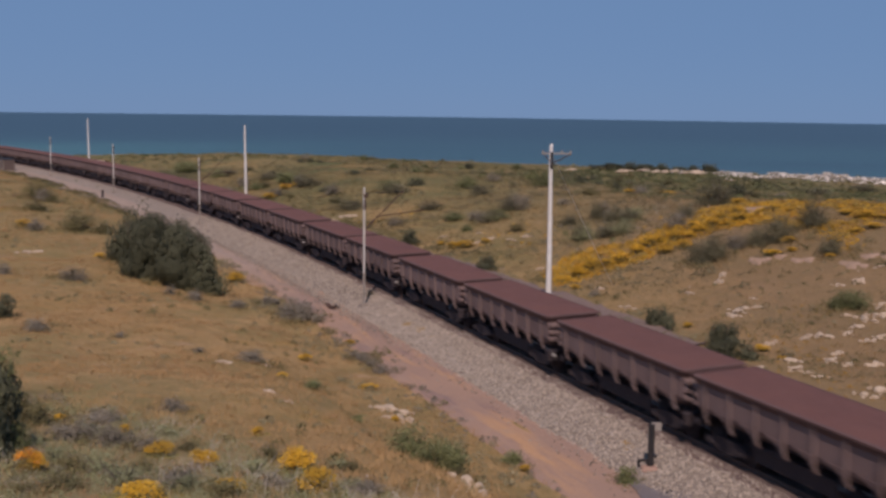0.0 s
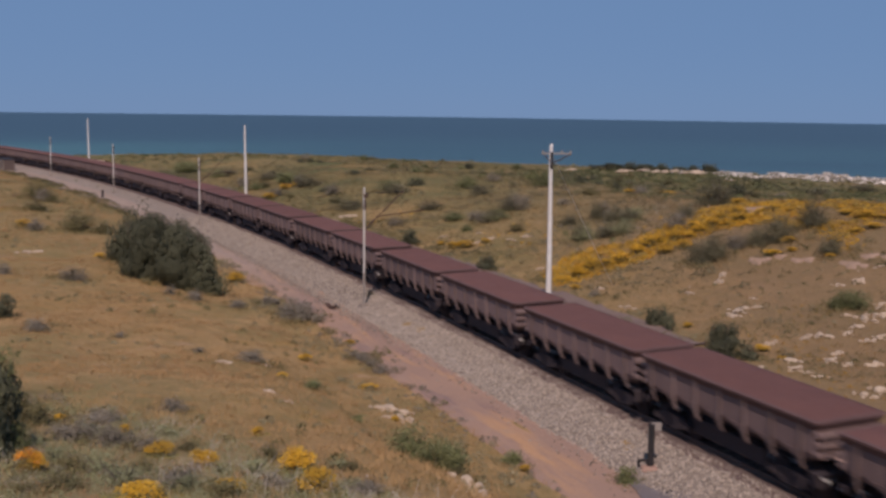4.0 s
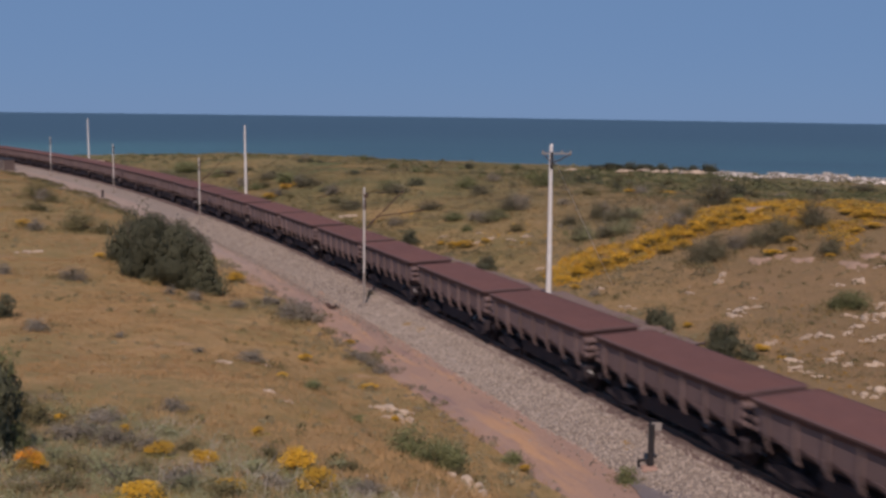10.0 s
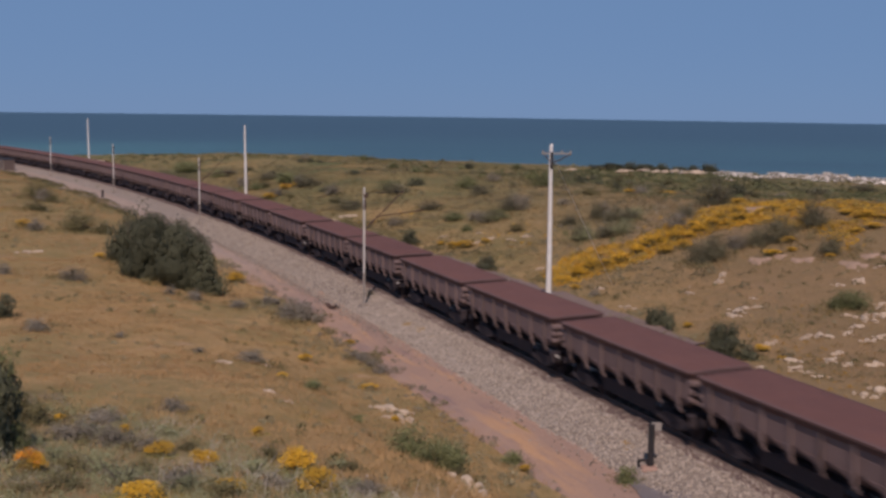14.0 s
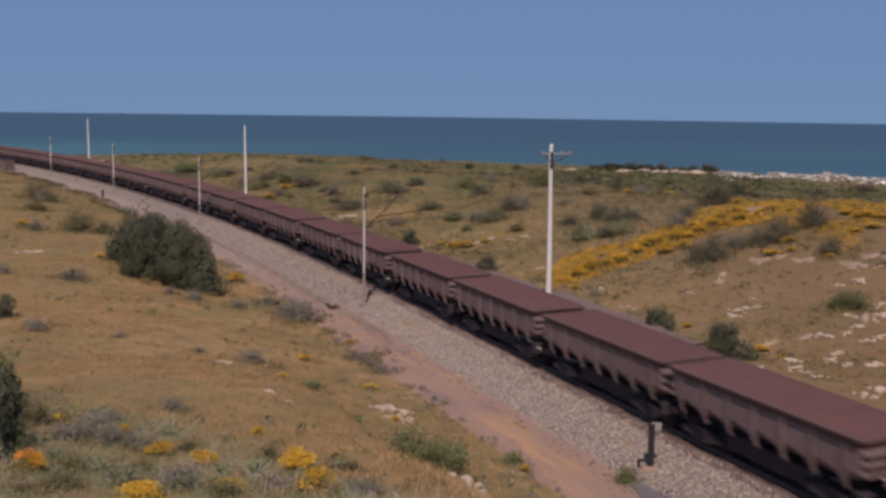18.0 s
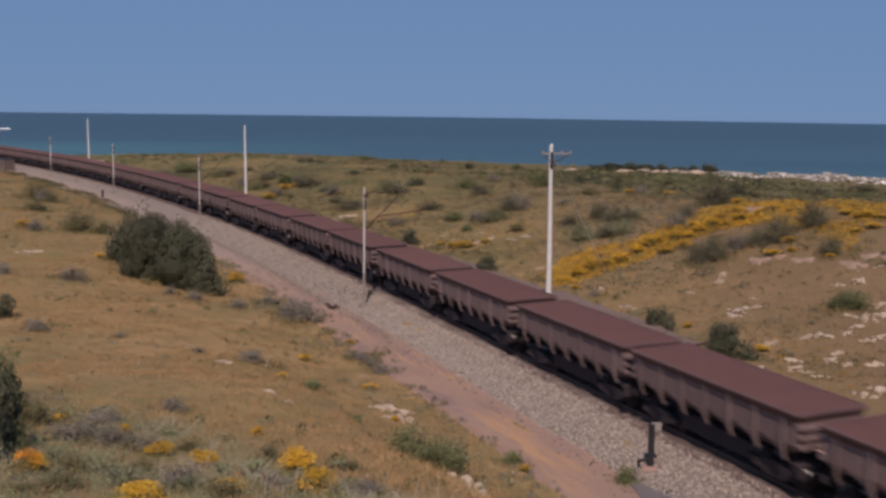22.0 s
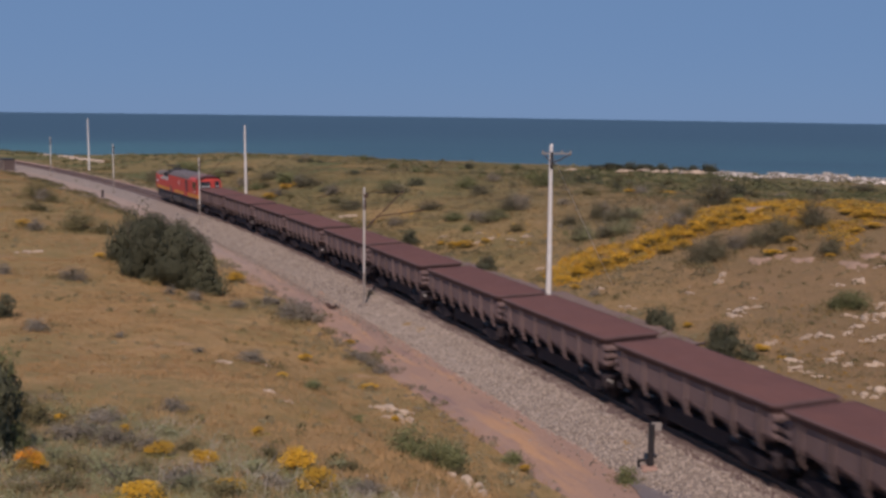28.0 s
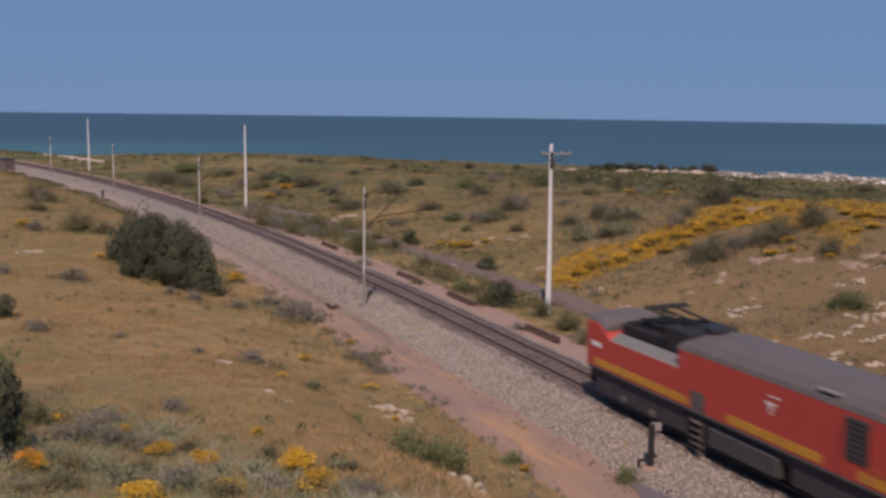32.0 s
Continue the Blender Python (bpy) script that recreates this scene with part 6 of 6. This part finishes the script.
skirts("low_scrub", ROOTED, 7, 91, LEAF_OLIVE, "olive growth round the feet of the bushes")
skirts("low_scrub", np.array([q for q in YELLOW if q[1] < 32]), 22, 94, LEAF_LIME, "yellow-green growth round the flowering bushes")
skirts("low_scrub", ROOTED, 6, 92, GRASS_OLIVE, "dry growth round the feet of the bushes")
low_scrub("low_scrub", 1100, (4, 95, 7.8, 11.4), 98, lambda x, y, u, w: patchy(x, y, 4, 47, 0.35, 0.7), (0.2, 0.8), LEAF_SAGE, "tussocks growing on the gravel track", 50, 0.5, 0.14)
low_scrub("low_scrub", 1500, (45, 180, 2.7, 5.2), 99, lambda x, y, u, w: patchy(x, y, 5, 51, 0.35, 0.65), (0.25, 0.8), LEAF_OLIVE, "low growth on the far verge", 34, 0.45, 0.16)
low_scrub("low_scrub", 1500, (58, 172, -8.6, -6.3), 101, lambda x, y, u, w: patchy(x, y, 7, 61, 0.35, 0.65), (0.3, 1.1), LEAF_OLIVE, "olive growth along the edge of the bank", 34, 0.5, 0.16)
low_scrub("low_scrub", 900, (58, 172, -8.4, -6.1), 102, lambda x, y, u, w: patchy(x, y, 6, 63, 0.4, 0.7), (0.3, 0.9), LEAF_GREY, "grey growth along the edge of the bank", 34, 0.5, 0.16)
low_scrub("low_scrub", 1500, (55, 175, 2.3, 5.6), 103, lambda x, y, u, w: patchy(x, y, 5, 67, 0.35, 0.6), (0.25, 0.9), LEAF_SAGE, "pale tussocks on the far verge", 34, 0.55, 0.16)
low_scrub("low_scrub", 700, (55, 175, 2.3, 5.6), 104, lambda x, y, u, w: patchy(x, y, 4, 71, 0.45, 0.7), (0.3, 1.0), LEAF_DARK, "dark tussocks on the far verge", 34, 0.6, 0.16)
# bushes and tussocks between the line and the gravel track
low_scrub("low_scrub", 900, (16, 95, 4.2, 8.2), 93, lambda x, y, u, w: patchy(x, y, 6, 7, 0.35, 0.65), (0.4, 1.3), LEAF_OLIVE, "olive scrub beside the track", 70, 0.55, 0.13)
low_scrub("low_scrub", 420, (16, 95, 4.2, 8.2), 94, lambda x, y, u, w: patchy(x, y, 5, 27, 0.4, 0.7), (0.4, 1.2), LEAF_FRESH, "green scrub beside the track", 70, 0.55, 0.13)
low_scrub("low_scrub", 420, (16, 95, 10.6, 13.5), 95, lambda x, y, u, w: patchy(x, y, 5, 37, 0.35, 0.7), (0.3, 1.0), LEAF_OLIVE, "olive scrub along the gravel track", 60, 0.5, 0.13)

SAND = worn("pale_sand", (0.50, 0.40, 0.31), (0.42, 0.33, 0.25), (0.34, 0.26, 0.19), 0.95, size=1.2, grain=0.1)
sand = strip("sand_bank", stops((189, 218, 1.5)), [15.6, 16.0, 16.5, 17.2, 17.8], lambda x, y, u, w: height(x, y) + 0.5 * np.exp(-((w - 16.7) / 0.55) ** 2) - 0.06 + 0.06 * ripple(x, y, 3, 2), SAND)
tagged(sand, "low pale sand bank on the far dunes", "sand bank", kind="structure")
sand = strip("sand_bank", stops((225, 233, 1.0)), [15.9, 16.3, 16.8, 17.3], lambda x, y, u, w: height(x, y) + 0.4 * np.exp(-((w - 16.6) / 0.4) ** 2) - 0.06 + 0.06 * ripple(x, y, 3, 2), SAND)
tagged(sand, "short pale sand bank on the far dunes", "sand bank", kind="structure")


PINK_SAND = worn("pinkish_bare_sand", (0.33, 0.226, 0.162), (0.27, 0.180, 0.126), (0.22, 0.142, 0.09), 0.95, size=0.9, grain=0.08)


def sand_patch(x0, y0, rx, ry, rise=0.22):
    """A bare hollow of sand on the dune, with a ragged edge."""
    n, rings = 36, 5
    verts, faces = [(x0, y0, float(height(x0, y0)) + rise)], []
    for j in range(1, rings + 1):
        for i in range(n):
            a = 2 * math.pi * i / n
            k = j / rings * (1 + 0.22 * math.sin(3 * a + 1) + 0.12 * math.sin(7 * a))
            x, y = x0 + rx * k * math.cos(a), y0 + ry * k * math.sin(a)
            verts.append((x, y, float(height(x, y)) + rise * (1 - j / rings) + 0.03 + 0.05 * ripple(x, y, 0.7, 3) - (0.1 if j == rings else 0.0)))
    for i in range(n):
        faces.append((0, 1 + i, 1 + (i + 1) % n))
    for j in range(rings - 1):
        for i in range(n):
            a, b = 1 + j * n + i, 1 + j * n + (i + 1) % n
            faces.append((a, a + n, b + n, b))
    return tagged(raw("sand_patch", verts, faces, PINK_SAND, None, True), "bare pinkish sand on the flowering ridge", "sand", kind="structure")


sand_patch(25.4, 87.6, 1.5, 2.6)
for x, y, rx, ry in ((21.2, 71.9, 0.7, 0.8), (21.9, 72.2, 0.35, 0.5), (22.9, 72.5, 0.5, 0.6), (23.7, 71.2, 0.45, 0.6), (24.3, 71.0, 0.4, 0.7), (26.3, 68.8, 0.6, 1.0), (26.9, 68.2, 0.35, 0.5), (28.0, 70.0, 0.7, 0.6), (28.8, 69.3, 0.4, 0.5)):
    sand_patch(x, y, rx, ry, 0.1)


def short_post():
    x, y, z = stand_at(108.2, -5.9, 0.15)
    p = new("short_post")
    p.matrix_world = pose(x, y, z, 0, 6, heading(108.2))
    part("stump", rods(((0, 0, 0), (0.02, 0, 1.1), 0.16, 0.13), n=9), DARK_STEEL, p, "dark weathered timber stump")
    part("cap", boxes((0.02, 0, 1.13, 0.34, 0.34, 0.08), bevel=0.02), RUST, p)
    return tagged(p, "short dark weathered post beside the service road", "post")


short_post()


def scrap_pile():
    """Two short ends of rusty plate and a clip left on the edge of the ballast."""
    x, y, z = stand_at(20.4, -5.1)
    p = new("scrap_pile")
    p.matrix_world = pose(x, y, z + 0.03, 0, 0, heading(20.4) + 30)
    for dx, dy, ry, n in ((-0.2, 0.05, 24, 0.7), (0.18, -0.08, -12, 0.55)):
        plate = part("plate", boxes((0, 0, 0.06, n, 0.24, 0.1), bevel=0.02), RUST, p)
        plate.matrix_local = pose(dx, dy, 0.08, 0, ry, 15 * dx)
    part("clip", rods(((0.0, 0.2, 0.0), (0.12, 0.24, 0.26), 0.04), ((0.12, 0.24, 0.26), (0.3, 0.2, 0.1), 0.04), n=6), DARK_STEEL, p)
    return tagged(p, "small pile of rusty scrap plates on ballast", "scrap")


scrap_pile()
FOAM = worn("sea_foam", (0.80, 0.82, 0.82), (0.70, 0.74, 0.75), (0.55, 0.62, 0.65), 0.8, size=1.2, grain=0.2)


def whitecap(length):
    """The crest of a breaking wave: a low ragged ridge of foam."""
    rings = []
    for i in range(13):
        k = i / 12
        h = 0.95 * math.sin(math.pi * k) ** 0.7 * (0.75 + 0.25 * math.sin(11 * k)) + 0.02
        x, b = (k - 0.5) * length, 0.9 * math.sin(math.pi * k)
        rings.append([(x, -1.2 + b * 0.3, -0.6), (x, 1.2 + b * 0.3, -0.6), (x, 0.7 + b * 0.3, h * 0.7), (x, 0.1 + b * 0.3, h), (x, -0.6 + b * 0.3, h * 0.6)])
    return tagged(mesh_object("whitecap", lofted(rings), FOAM), "white crest of a breaking wave out at sea", "wave", "breaking waves")


# Each crest with where it first breaks, where it ends, and when it rises and sinks.
CRESTS = [(whitecap(3.6), (-296.2, 863.8), (-304.6, 855.9), 4.6, 6.6), (whitecap(7.5), (-314.0, 784.0), (-319.5, 779.4), 18.8, 25.0),
          (whitecap(4.2), (-299.0, 797.0), (-303.6, 793.0), 27.9, 31.2)]

SHORE_STONE = leafy("bleached_shore_rock", (0.26, 0.22, 0.18), (0.72, 0.66, 0.59), 0.9)


def chips(name, r, x, y, z, low, high, material, flat=0.75):
    """Small angular stones, each an uneven octahedron."""
    n = len(x)
    s = r.uniform(low, high, (n, 1))
    c = np.stack([x, y, z], 1)
    a = r.uniform(0, 6.28, (n, 1))
    ex = np.concatenate([np.cos(a), np.sin(a), r.normal(0, 0.25, (n, 1))], 1) * s
    ey = np.concatenate([-np.sin(a), np.cos(a), r.normal(0, 0.25, (n, 1))], 1) * s * r.uniform(0.6, 1, (n, 1))
    ez = np.concatenate([r.normal(0, 0.2, (n, 2)), np.full((n, 1), flat)], 1) * s
    six = np.stack([c + ex, c - ex * 0.8, c + ey, c - ey * 0.9, c + ez, c - ez * 0.5], 1).reshape(-1, 3)
    tri = np.array([(0, 2, 4), (2, 1, 4), (1, 3, 4), (3, 0, 4), (2, 0, 5), (1, 2, 5), (3, 1, 5), (0, 3, 5)])
    f = (np.arange(n)[:, None, None] * 6 + tri[None]).reshape(-1, 3)
    me = bpy.data.meshes.new(name)
    me.vertices.add(len(six))
    me.vertices.foreach_set("co", six.astype(np.float32).ravel())
    me.loops.add(f.size)
    me.loops.foreach_set("vertex_index", f.astype(np.int32).ravel())
    me.polygons.add(len(f))
    me.polygons.foreach_set("loop_start", np.arange(0, f.size, 3, dtype=np.int32))
    me.update(calc_edges=True)
    me.materials.append(material)
    return new(name, me)


def on_bed(n, u0, u1, w0, w1, seed):
    r = np.random.default_rng(seed)
    u, w = r.uniform(u0, u1, n), r.uniform(w0, w1, n)
    x, y = on_line(u, w)
    return r, x, y, bed_height(x, y, u, w)


tagged(chips("ballast_stones", *on_bed(25000, -20, 22, -4.25, -1.0, 41), 0.04, 0.085, STONE), "loose crushed ballast stones", "ballast", kind="stuff")
tagged(chips("ballast_stones", *on_bed(14000, 22, 75, -4.6, -1.2, 42), 0.06, 0.12, STONE), "loose crushed ballast stones", "ballast", kind="stuff")
tagged(chips("ballast_stones", *on_bed(7000, -20, 60, -0.45, 2.0, 43), 0.04, 0.08, STONE), "loose crushed ballast stones", "ballast", kind="stuff")
r = np.random.default_rng(53)
u, w = r.uniform(-14, 90, 16000), -4.2 - np.abs(r.normal(0, 0.55, 16000))
k = (w > -6.2) & (r.uniform(0, 1, 16000) < 0.06 + 0.94 * smooth(6, 30, u))
u, w = u[k], w[k]
x, y = on_line(u, w)
tagged(chips("strewn_stones", r, x, y, grade(u) - 0.565, 0.02, 0.075, STONE), "stray ballast stones strewn over the road edge", "stones", kind="stuff")
r, x, y, z = scattered(130, -20, 45, 14, 42, 44, lambda x, y, u, w: patchy(x, y, 9, 12, 0.45, 0.8) * (x > 14))
tagged(chips("limestone_chips", r, x, y, z, 0.06, 0.26, LIMESTONE), "pale limestone chips on the slope", "stones", kind="stuff")
r, x, y, z = scattered(420, -30, 20, -30, -8, 45, lambda x, y, u, w: 0.5 * patchy(x, y, 5, 12, 0.6, 0.9))
tagged(chips("limestone_chips", r, x, y, z, 0.04, 0.12, LIMESTONE), "pale limestone chips in the grass", "stones", kind="stuff")
def shore_band(x, y, u, w):
    return smooth(0.10, 0.34, x / y) * smooth(11, 5, np.abs(w - shore_at(u) + 9))


r, x, y, z = scattered(22000, -60, 150, 80, 126, 46, lambda x, y, u, w: shore_band(x, y, u, w) * patchy(x, y, 7, 3, 0.32, 0.55))
tagged(chips("shore_rocks", r, x, y, z, 0.14, 0.6, SHORE_STONE, 0.5), "white shore rocks along the beach", "rocks", kind="stuff")
r, x, y, z = scattered(2600, -60, 150, 80, 126, 47, lambda x, y, u, w: shore_band(x, y, u, w) * patchy(x, y, 9, 8, 0.5, 0.7))
tagged(chips("shore_rocks", r, x, y, z, 0.35, 0.95, SHORE_STONE, 0.55), "jagged white shore rocks along the beach", "rocks", kind="stuff")
lumps = lambda x, y: np.maximum(smooth(0.252, 0.268, x / y) * smooth(0.322, 0.312, x / y), smooth(0.326, 0.336, x / y))
r, x, y, z = scattered(34000, -60, 150, 70, 135, 50, lambda x, y, u, w: lumps(x, y) * smooth(166, 172, y) * smooth(190, 185, y) * patchy(x, y, 6, 33, 0.35, 0.6))
tagged(chips("shore_rocks", r, x, y, z + 0.28 + 0.3 * ripple(x, y, 7, 33) + 0.25 * ripple(x, y, 2.1, 5), 0.12, 0.46, SHORE_STONE, 0.6), "bank of tall jagged white shore rocks", "rocks", kind="stuff")
low_scrub("low_scrub", 2600, (-60, 150, 78, 118), 48, lambda x, y, u, w: shore_band(x, y, u, w) * patchy(x, y, 8, 19, 0.45, 0.65), (0.6, 1.6), LEAF_FAR, "dark scrub among the shore rocks", 26, 0.5, 0.2)
r, x, y, z = scattered(500, 60, 130, 50, 110, 49, lambda x, y, u, w: smooth(0.014, 0.0, np.abs(x / y - 0.008)) * smooth(164, 168, y) * smooth(178, 172, y))
tagged(chips("shore_rocks", r, x, y, z, 0.15, 0.55, SHORE_STONE, 0.5), "small pale rocks at the edge of the dunes", "rocks", kind="stuff")

# ---- sleepers, those nearest one by one ----
sleepers = new("sleepers")
tagged(sleepers, "worn concrete sleepers in ballast", "sleepers", kind="structure")
bm = sleeper_mesh()
me = bpy.data.meshes.new("sleeper")
bm.to_mesh(me)
bm.free()
me.materials.append(SLEEPER)
for i in range(290):
    u = -40 + 0.65 * i
    x, y = on_line(u, 0)
    s = new("sleeper", me)
    s.parent = sleepers
    s.matrix_local = pose(float(x), float(y), float(grade(u)) - 0.222, 1.2, 0, heading(u))


motions()
